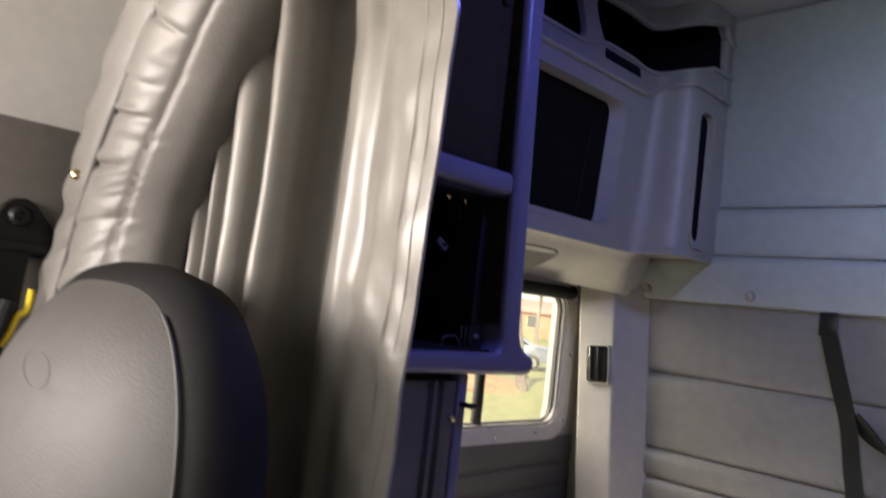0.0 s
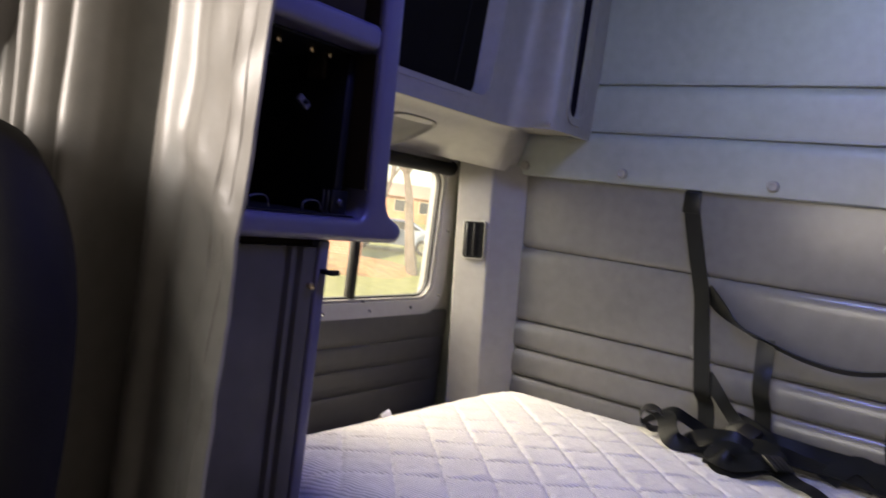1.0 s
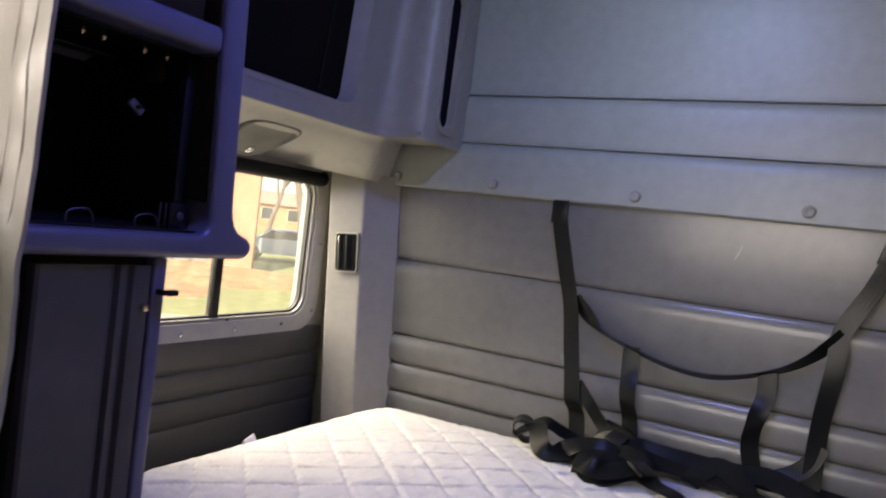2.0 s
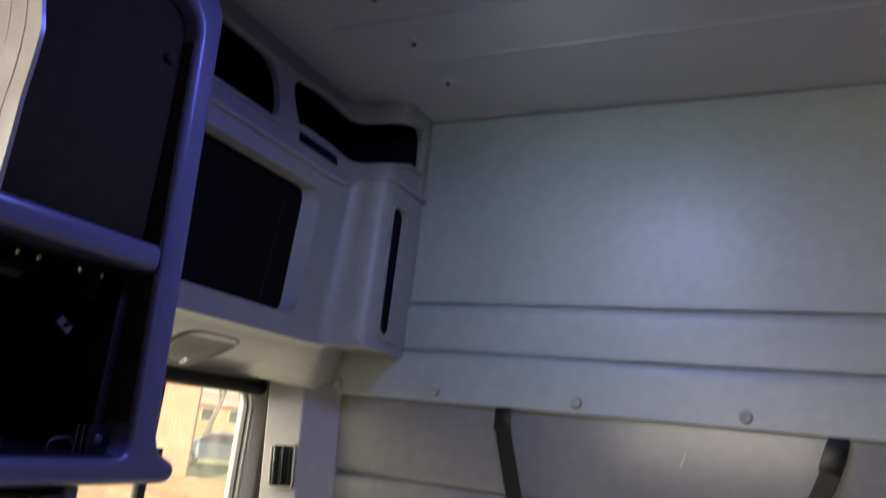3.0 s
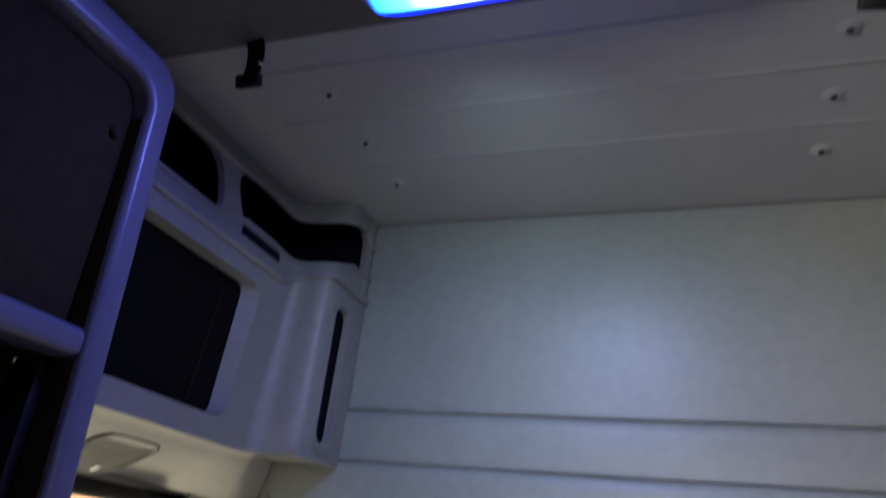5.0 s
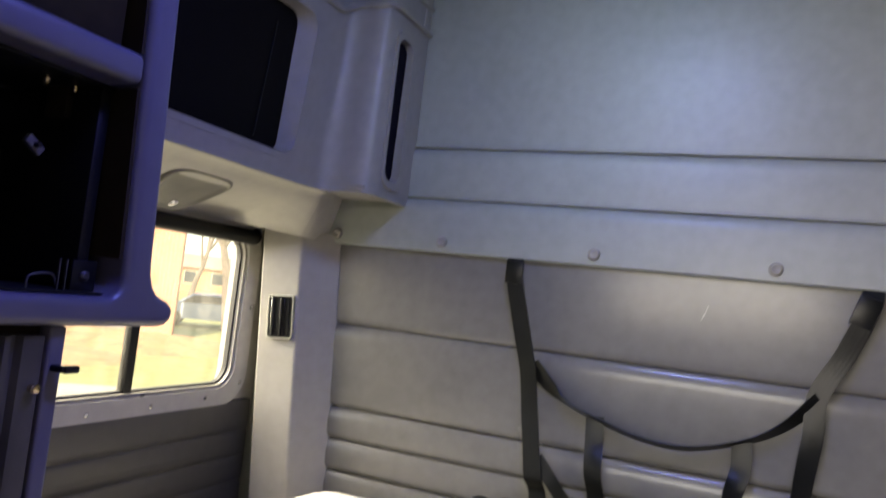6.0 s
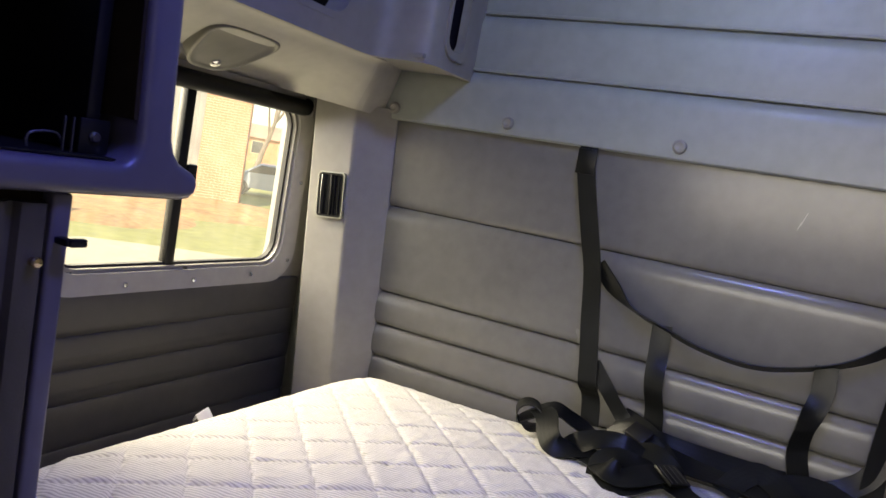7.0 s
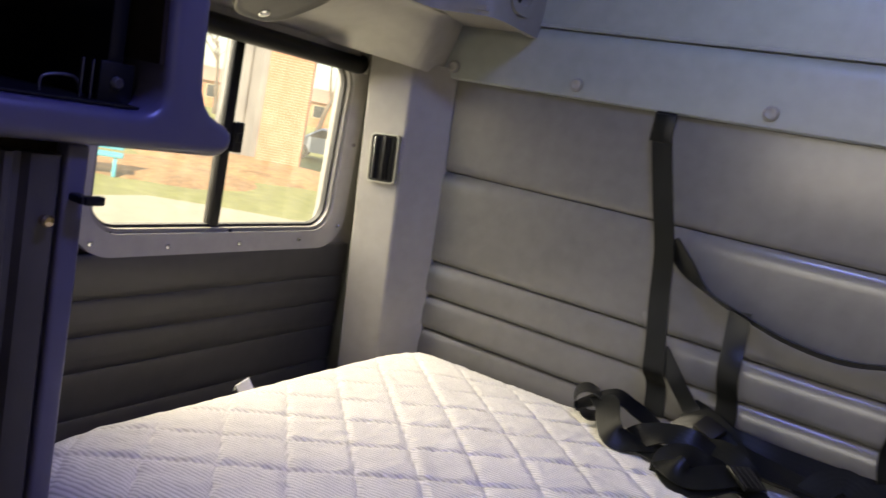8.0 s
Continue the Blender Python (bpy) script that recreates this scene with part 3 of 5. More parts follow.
    part("slot_rim", place(plate_with_hole(o2, i_, lambda y, z: (xc + 0.005, y, z), (-0.006, 0, 0))), PLASTIC, col)
    # black board gives the slot its inner shade
    part("slot_back", place(box(-0.650, -0.622, 1.847, 1.955, 1.37, 1.72)), CAVITY, col, "black board for the shade inside the slot")
    # moulding under the band
    full = [Vector((xf, 0.9, 0)), Vector((xf, 1.3, 0)), Vector((xf, 1.6, 0)), Vector((xf, 1.70, 0))] + plan + [Vector((xc, 1.88, 0)), Vector((xc, 1.91, 0)), Vector((xc, 1.95, 0)), Vector((xc + 0.002, 1.999, 0))]
    pts = [Vector((c.x + 0.003, c.y - 0.002, rise(c.y))) for c in full]
    part("moulding", place(tube(pts, 0.0075, 8, 2)), PLASTIC, ob, "rounded moulding below the upper cubbies")
    # band of cubbies: lower rail, upper rail, uprights
    full = [c for a, d in zip(full, full[1:]) for c in (a, a.lerp(d, 0.33), a.lerp(d, 0.67))] + full[-1:]

    def ease(y, y0, y1):
        w = min(1, max(0, (y - y0) / (y1 - y0)))
        return w * w * (3 - 2 * w)
    lower = [1.758 + 0.030 * ease(c.y, 1.545, 1.60) - 0.008 * ease(c.y, 1.70, 1.76) + 0.030 * ease(c.y, 1.79, 1.90) for c in full]
    upper = [1.908 + 0.012 * ease(c.y, 1.56, 1.70) - 0.008 * ease(c.y, 1.73, 1.78) + 0.018 * ease(c.y, 1.80, 1.88) - 0.03 * ease(c.y, 1.93, 1.985) for c in full]
    part("lower_rail", place(strip(full, [rise(c.y) for c in full], lower)), PLASTIC, ob, "", 50)
    part("upper_rail", place(strip(full, upper, zt + 0.006)), PLASTIC, ob, "", 50)
    part("top_bead", place(tube([Vector((c.x + 0.001, c.y, u)) for c, u in zip(full, upper)], 0.008, 8, 1)), PLASTIC, ob)
    part("bottom_bead", place(tube([Vector((c.x + 0.001, c.y, u)) for c, u in zip(full, lower)], 0.006, 8, 1)), PLASTIC, ob)
    # slanting upright whose ends flare into the rails
    flare = [(0.048, 0.0), (0.034, 0.012), (0.026, 0.030), (0.022, 0.060), (0.021, 0.095), (0.024, 0.118), (0.034, 0.136), (0.052, 0.150)]
    shape = [(1.553 - 0.04 * h - w * 1.35, zm + 0.046 + h) for w, h in flare] + [(1.553 - 0.04 * h + w * 1.35, zm + 0.046 + h) for w, h in flare[::-1]]
    part("upright", place(prism_x(shape, xf - 0.014, xf + 0.0015)), PLASTIC, ob, "upright between two cubbies")
    part("end_upright", place(box(-0.619, -0.602, 1.968, 1.999, 1.752, zt, 0.004)), PLASTIC, ob)
    # black strip and sheets stand for shade in the slot and open cubbies
    part("slot_panel", place(box(xf - 0.006, xf + 0.002, 1.584, 1.730, 1.749, 1.775, 0.002)), CAVITY, ob, "narrow black strip for a slot's shade below a cubby")
    part("cubby_shade", place(box(-0.90, -0.88, 0.95, 1.99, 1.70, 1.968)), CAVITY, ob, "black sheet for the shade in the upper cubbies")
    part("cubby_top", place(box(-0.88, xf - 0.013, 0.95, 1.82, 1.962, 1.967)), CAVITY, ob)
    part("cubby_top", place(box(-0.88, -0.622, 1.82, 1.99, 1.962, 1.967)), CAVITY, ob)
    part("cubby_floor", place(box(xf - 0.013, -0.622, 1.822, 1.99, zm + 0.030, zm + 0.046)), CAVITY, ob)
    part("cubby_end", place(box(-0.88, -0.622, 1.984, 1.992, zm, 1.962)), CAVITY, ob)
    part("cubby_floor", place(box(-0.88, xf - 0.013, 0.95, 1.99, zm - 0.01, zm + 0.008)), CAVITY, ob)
    part("bottom", place(box(-0.90, -0.615, 1.80, 1.985, z0 + 0.008, z0 + 0.016)), PLASTIC, ob)
    return ob


overhead_cabinet(1, "grey moulded corner cabinet with black open cubbies above the window")
overhead_cabinet(-1, "grey moulded corner cabinet by the far end of the bunk")

# ---- shelf tower and storage cabinet ----


def inset(line, by):
    """A closed (y, z) outline drawn in by a small distance."""
    n = len(line)
    area = sum(line[i][0] * line[(i + 1) % n][1] - line[(i + 1) % n][0] * line[i][1] for i in range(n))
    out = []
    for i in range(n):
        p, a, c = Vector(line[i]), Vector(line[i - 1]), Vector(line[(i + 1) % n])
        d, e = (p - a).normalized(), (c - p).normalized()
        u, v = Vector((-d.y, d.x)), Vector((-e.y, e.x))
        m = (u + v) / max(0.6, 1 + u.dot(v))
        out.append(p + m * by * (1 if area > 0 else -1))
    return [(q.x, q.y) for q in out]


def shelf_tower():
    """Open shelf unit facing the aisle: far side panel that flows into the lip of the lowest shelf, a shelf, an inset door above."""
    ob = thing("shelf_unit", "grey shelf unit with rounded edges beside the curtain", "shelf")
    xf = -0.515
    # far side panel with its rounded top corner and flared foot
    out = [(1.145, 1.772)]
    out += [(1.128 + 0.050 * math.sin(radians(15 * i)), 1.757 + 0.050 * math.cos(radians(15 * i))) for i in range(7)]
    out += [(1.178, 1.152), (1.180, 1.135), (1.185, 1.122), (1.193, 1.113), (1.203, 1.108), (1.213, 1.104), (1.220, 1.098), (1.222, 1.091), (1.220, 1.082), (1.212, 1.075), (1.200, 1.073), (1.145, 1.073)]
    out = [(y - 0.007 + 0.045 * (1.15 - z) if z > 1.15 else y - 0.007, z - 0.016 * max(0, z - 1.15) / 0.6) for y, z in out]
    fillet = [(1.116 + 0.026 * math.sin(radians(15 * i)), 1.132 - 0.026 * math.cos(radians(15 * i))) for i in range(7)]
    head = [(1.102 + 0.040 * math.cos(radians(15 * i)), 1.717 + 0.040 * math.sin(radians(15 * i))) for i in range(7)]
    inside = [(0.60, 1.106)] + fillet + head + [(0.60, 1.757)]
    inside = [(y - 0.014 + 0.045 * (1.15 - z) if z > 1.15 and y > 1.0 else y - 0.010, z - 0.016 * max(0, z - 1.15) / 0.6) for y, z in inside]
    frame_line = [(0.60, 1.791)] + out[1:-1] + [(0.60, 1.073)] + inside
    b = loft([[(xf - 0.0115 + 0.0115 * math.sin(a), max(y, 0.80), z) for y, z in inset(frame_line, 0.0115 * (1 - math.cos(a)))] for a in (radians(15 * i) for i in range(7))])
    b = join(b, loft([[(x, max(y, 0.80), z) for y, z in frame_line] for x in (xf - 0.045, xf - 0.0115)], caps=False))
    part("front_frame", b, SHELF, ob, "one-piece rounded front with a flared foot", 40)
    b = prism_x([p for p in out], -0.95, xf - 0.0455)
    part("side_panel", b, SHELF, ob, "upright panel with a flared foot", 40)
    # dark sheets for the shade on the upright's inner side, up to its rounded front edge
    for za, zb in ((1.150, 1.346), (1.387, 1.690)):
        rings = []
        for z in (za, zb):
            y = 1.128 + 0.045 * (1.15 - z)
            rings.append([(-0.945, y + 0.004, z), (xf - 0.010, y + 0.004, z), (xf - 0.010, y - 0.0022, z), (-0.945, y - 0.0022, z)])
        part("inner_shade", loft(rings), SHELF_IN, ob, "dark sheet for the shade inside the upright")
    part("top_panel", box(-0.95, xf - 0.0455, 0.80, 1.086, 1.741, 1.791, 0.002), SHELF, ob)
    part("shelf", box(-0.95, xf - 0.002, 0.80, 1.1190, 1.348, 1.385, 0.011, 4), SHELF, ob, "rounded shelf")
    part("bottom_shelf", box(-0.95, xf - 0.0455, 0.80, 1.1318, 1.073, 1.106), SHELF, ob, "lowest shelf")
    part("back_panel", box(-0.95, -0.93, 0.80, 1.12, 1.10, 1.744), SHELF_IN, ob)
    part("near_panel", box(-0.95, xf - 0.002, 0.790, 0.7995, 1.073, 1.791, 0.003), INSET, ob, "dark near side of the unit")
    # inset fabric door of the upper bay
    door = part("inset_door", box(-0.556, -0.546, 0.802, 1.105, 1.390, 1.737, 0.002), INSET, ob, "black fabric inset door")
    part("knob", moved(lathe([(0.008, 0), (0.008, 0.003), (0.009, 0.005), (0.007, 0.008), (0, 0.009)], 20), pose(-0.546, 1.082, 1.655, 0, 90, 0)), SHELF_IN, door, "small round grey knob")
    ob.location = (-0.010, 0.006, 0.0)
    return ob


shelf_tower()


CATCH = material("dull_zinc", (0.09, 0.087, 0.083), 0.45)
SOCKET = material("grey_socket_metal", (0.05, 0.048, 0.045), 0.4)


def radio_rack():
    """Black wiring box in the open bay, with studs, sockets and a catch."""
    ob = thing("wiring_box", "black wiring box with sockets and studs in the shelf bay", "wiring box")
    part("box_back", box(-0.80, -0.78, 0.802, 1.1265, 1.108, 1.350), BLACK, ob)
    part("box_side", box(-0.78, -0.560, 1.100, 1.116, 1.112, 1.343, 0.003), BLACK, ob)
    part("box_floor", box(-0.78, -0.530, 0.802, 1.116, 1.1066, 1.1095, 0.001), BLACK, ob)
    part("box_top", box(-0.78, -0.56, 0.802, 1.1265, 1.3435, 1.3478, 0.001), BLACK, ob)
    part("bracket", box(-0.640, -0.605, 1.092, 1.1265, 1.305, 1.343, 0.003), SHELF_IN, ob, "grey corner bracket")
    for y in (0.970, 0.999, 1.060, 1.097):
        part("stud", moved(lathe([(0.004, 0), (0.0045, 0.004), (0.003, 0.008), (0.005, 0.011), (0, 0.013)], 12), pose(-0.60, y, 1.3435, 180, 0, 0)), BRASS, ob, "small bright stud")
    catch = part("catch", moved(box(-0.004, 0.004, -0.012, 0.012, -0.006, 0.006, 0.002), pose(-0.60, 1.056, 1.264, -35, 0, 0)), CATCH, ob, "small metal catch")
    part("catch_pin", moved(cylinder(0.003, 0.014, 10), pose(-0.596, 1.056, 1.264, 0, 90, 0)), BLACK, catch)
    for y in (0.950, 1.046):
        part("hook", tube([(-0.565, y, 1.107), (-0.565, y + 0.002, 1.122), (-0.565, y + 0.028, 1.125), (-0.565, y + 0.036, 1.110)], 0.0014, 8), SOCKET, ob, "thin wire hook")
    for y in (1.074, 1.083):
        part("post", box(-0.556, -0.553, y - 0.0008, y + 0.0008, 1.107, 1.143, 0.0003), SOCKET, ob, "thin metal post")
    plate = part("socket", box(-0.556, -0.552, 1.089, 1.122, 1.109, 1.144, 0.0015), BLACK, ob, "square black socket plate")
    part("socket_knob", moved(lathe([(0.006, 0), (0.006, 0.002), (0.004, 0.004), (0, 0.0045)], 16), pose(-0.552, 1.105, 1.126, 0, 90, 0)), SOCKET, plate)
    ob.location = (-0.010, 0.006, 0.0)
    return ob


radio_rack()


def storage_cabinet():
    """Tall narrow cabinet below the shelf unit, its charcoal door facing the aisle."""
    ob = thing("storage_cabinet", "tall charcoal cabinet with a scuffed door below the shelf", "cabinet")
    part("body", box(-0.95, -0.540, 0.905, 1.082, 0.0, 1.0725, 0.004), SHELF_IN, ob)
    line = [(0.906, -0.536), (0.908, -0.527), (0.912, -0.524), (1.000, -0.524), (1.004, -0.529), (1.010, -0.529), (1.014, -0.522), (1.020, -0.522), (1.024, -0.529),
            (1.030, -0.529), (1.034, -0.522), (1.042, -0.520), (1.056, -0.520), (1.0595, -0.524), (1.0595, -0.539), (0.906, -0.539)]
    door = part("door", loft([[(x, y, z) for y, x in line] for z in (0.12, 0.4, 0.8, 1.062)]), DOOR_GREY, ob, "charcoal door with upright grooves", 25)
    part("stile", box(-0.5395, -0.520, 1.0625, 1.0825, 0.0, 1.0725, 0.004, 3), SHELF, ob, "pale grey upright stile")
    part("knob", moved(lathe([(0.004, 0), (0.0035, 0.003), (0.0050, 0.005), (0.0055, 0.008), (0.004, 0.010), (0, 0.011)], 20), pose(-0.520, 1.0475, 1.009, 0, 90, 0)), BRASS, door, "small metal knob")
    lat = part("latch", box(-0.524, -0.502, 1.067, 1.077, 1.025, 1.032, 0.002), BLACK, ob, "black latch bar that sticks out")
    part("latch_tip", box(-0.508, -0.500, 1.070, 1.088, 1.0245, 1.0325, 0.002), BLACK, lat)
    ob.location = (-0.018, -0.002, 0.0)
    return ob


storage_cabinet()

# ---- bunk ----
bunk = thing("bunk", "black bunk platform across the sleeper", "bunk")
part("platform", box(-0.965, 0.965, 1.09, 1.99, 0.50, 0.525, 0.003), BLACK_SOFT, bunk, "black platform board")
part("front_panel", box(-0.94, 0.965, 1.10, 1.12, 0.0, 0.50), VINYL_SHADED, bunk)


def mattress():
    """A quilted mattress: pillowed diamonds between stitched seams, rolled edges and corners."""
    ob = thing("mattress", "white quilted mattress with grey stripes on the bunk", "mattress")
    x0, x1, y0, y1, zt, r = -0.738, 0.93, 1.105, 1.972, 0.700, 0.15
    nx, ny = 440, 230
    step, turn = 0.0805, radians(44)
    ca, sa = math.cos(turn), math.sin(turn)
    cx, cy, hw, hh = (x0 + x1) / 2, (y0 + y1) / 2, (x1 - x0) / 2, (y1 - y0) / 2

    def spread(i, n):
        t = 2 * i / n - 1
        return math.copysign(1 - (1 - abs(t)) ** 1.0, t)

    def corner(a, b):
        """Folds the square corners of the sheet into round ones."""
        px, py = abs(a) * hw - (hw - r), abs(b) * hh - (hh - r)
        if px > 0 and py > 0:
            u, v = px / r, py / r
            px, py = r * u * math.sqrt(1 - v * v / 2), r * v * math.sqrt(1 - u * u / 2)
        return math.copysign(hw - r + px, a), math.copysign(hh - r + py, b)

    def height(x, y, rim):
        wob = 0.004 * noise.noise((x * 7, y * 7, 1.3))
        u = ((x + 0.535) * ca + (y - 1.506) * sa) / step + wob * 2
        v = (-(x + 0.535) * sa + (y - 1.506) * ca) / step - wob * 2
        du, dv = abs(u - round(u)), abs(v - round(v))
        puff = (1 - math.exp(-du / 0.035)) * (1 - math.exp(-dv / 0.035))
        pucker = 0.0013 * (math.exp(-du / 0.12) * noise.noise((v * 9, round(u), 2)) + math.exp(-dv / 0.12) * noise.noise((u * 9, round(v), 6)))
        wrinkle = 0.0016 * noise.noise((x * 38, y * 38, 0)) + 0.0012 * noise.noise((x * 90, y * 60, 4))
        dome = 0.022 * min(1, rim / 0.35) ** 0.7 + 0.008 * noise.noise((x * 2.2, y * 2.2, 9))
        fall = 0.045 * (1 - math.sqrt(max(0, 1 - max(0, 1 - rim / 0.06) ** 2)))
        return zt + dome + (0.0046 * puff + 1.3 * pucker) * min(1, 0.15 + rim / 0.10) - fall + wrinkle

    b = bmesh.new()
    rows = []
    for j in range(ny + 1):
        row = []
        for i in range(nx + 1):
            a, c = spread(i, nx), spread(j, ny)
            px, py = corner(a, c)
            rim = min((1 - abs(a)) * hw, (1 - abs(c)) * hh)
            row.append(b.verts.new((cx + px, cy + py, height(cx + px, cy + py, rim))))
        rows.append(row)
    for p, q in zip(rows, rows[1:]):
        for i in range(nx):
            b.faces.new((p[i], p[i + 1], q[i + 1], q[i]))
    edge = rows[0][:] + [row[-1] for row in rows[1:]] + rows[-1][-2::-1] + [row[0] for row in rows[-2:0:-1]]
    prev = edge
    for dz, inset in ((0.655, 0.004), (0.600, 0.007), (0.545, 0.004), (0.527, -0.012)):
        ring = []
        for e in edge:
            d = Vector((e.co.x - cx, e.co.y - cy))
            d = d.normalized() * inset
            ring.append(b.verts.new((e.co.x + d.x, e.co.y + d.y, dz)))
        for i in range(len(edge)):
            j = (i + 1) % len(edge)
            b.faces.new((prev[i], prev[j], ring[j], ring[i]))
        prev = ring
    b.faces.new(prev)
    line = [Vector((e.co.x, e.co.y, 0.655)) for e in edge[::3]]
    part("cover", b, TICKING, ob, "quilted cover", 60)
    part("piping", tube(line + [line[0]], 0.006, 6, 1), LABEL, ob, "white edge piping")
    tag = box(-0.0012, 0.0012, -0.013, 0.013, -0.004, 0.026, 0.0005)
    tag = join(tag, moved(box(-0.0012, 0.0012, -0.013, 0.013, 0.0, 0.020, 0.0005), pose(0.0, 0, 0.026, 0, -118, 0)))
    part("care_label", moved(tag, pose(-0.752, 1.535, 0.666, 24, -22, -15)), LABEL, ob, "small folded white care label")
    return ob


mattress()

# ---- bunk restraint straps ----


def restraint():
    ob = thing("bunk_restraint", "black webbing bunk restraint hanging from the header board", "restraint net")
    X, D = Vector((1, 0, 0)), Vector((0.55, -0.83, 0))
    y = 1.976

    def strap(pts, across, label="", width=0.035):
        return part("strap", ribbon(pts, across, width), WEB, ob, label, 40)
    left = strap([(-0.330, 1.992, 1.262), (-0.329, y, 1.215), (-0.300, y, 1.10), (-0.277, y - 0.004, 1.02), (-0.262, y - 0.008, 0.93), (-0.247, y - 0.022, 0.86), (-0.238, y - 0.030, 0.815), (-0.230, y - 0.012, 0.785), (-0.222, y - 0.015, 0.735)],
                 [X, X, X, X + 0.2 * D, X, X + 0.1 * D, X, X, X], "upright black strap")
    part("stitched_end", box(-0.3485, -0.3105, 1.9728, 1.9772, 1.195, 1.243, 0.002), WEB, left, "doubled stitched strap end")
    strap([(-0.132, y, 0.950), (-0.128, y - 0.010, 0.90), (-0.122, y - 0.028, 0.845), (-0.114, y - 0.014, 0.80), (-0.108, y - 0.018, 0.755)], [X, X - 0.2 * D, X + 0.25 * D, X + 0.3 * D, X], "short upright black strap")
    strap([(0.136, y, 0.949), (0.138, y - 0.008, 0.90), (0.126, y - 0.026, 0.85), (0.122, y - 0.016, 0.80), (0.138, y - 0.02, 0.74)], [X, X + 0.2 * D, X - 0.5 * D, X - 0.4 * D, X - 0.3 * D], "short upright black strap")
    right = strap([(0.328, 1.992, 1.262), (0.324, y, 1.215), (0.292, y, 1.13), (0.254, y, 1.05), (0.250, y - 0.005, 0.98), (0.238, y - 0.010, 0.87), (0.235, y - 0.02, 0.74)],
                  [X, X, X, X + 0.3 * D, X, X - 0.4 * D, X], "upright black strap")
    part("stitched_end", moved(box(-0.0192, 0.0192, -0.0025, 0.0025, -0.028, 0.028, 0.002), pose(0.318, 1.976, 1.207, 0, 17, 0)), WEB, right)
    strap([(-0.240, y - 0.004, 0.850), (-0.208, y - 0.010, 0.815), (-0.178, y - 0.016, 0.783), (-0.150, y - 0.026, 0.760), (-0.118, y - 0.045, 0.752)], [X, X, X + 0.3 * D, X, X], "slack black strap end", 0.028)

    # slack cross strap that lies edge-on
    Y = Vector((0, -1, 0.42))
    Z = Vector((0, -0.4, 1))
    part("cross_strap", ribbon([(-0.268, y, 1.035), (-0.235, y, 1.000), (-0.185, y - 0.004, 0.965), (-0.132, y - 0.004, 0.946), (-0.05, y - 0.010, 0.925), (0.04, y - 0.010, 0.921),
                                (0.136, y - 0.004, 0.948), (0.20, y - 0.002, 0.985), (0.258, y, 1.045)],
                               [Z, Z, Y, Y, Y, Y, Y, Y * 0.6 + Z * 0.4, Z], 0.034), WEB, ob, "slack black cross strap", 40)
    return ob


restraint()


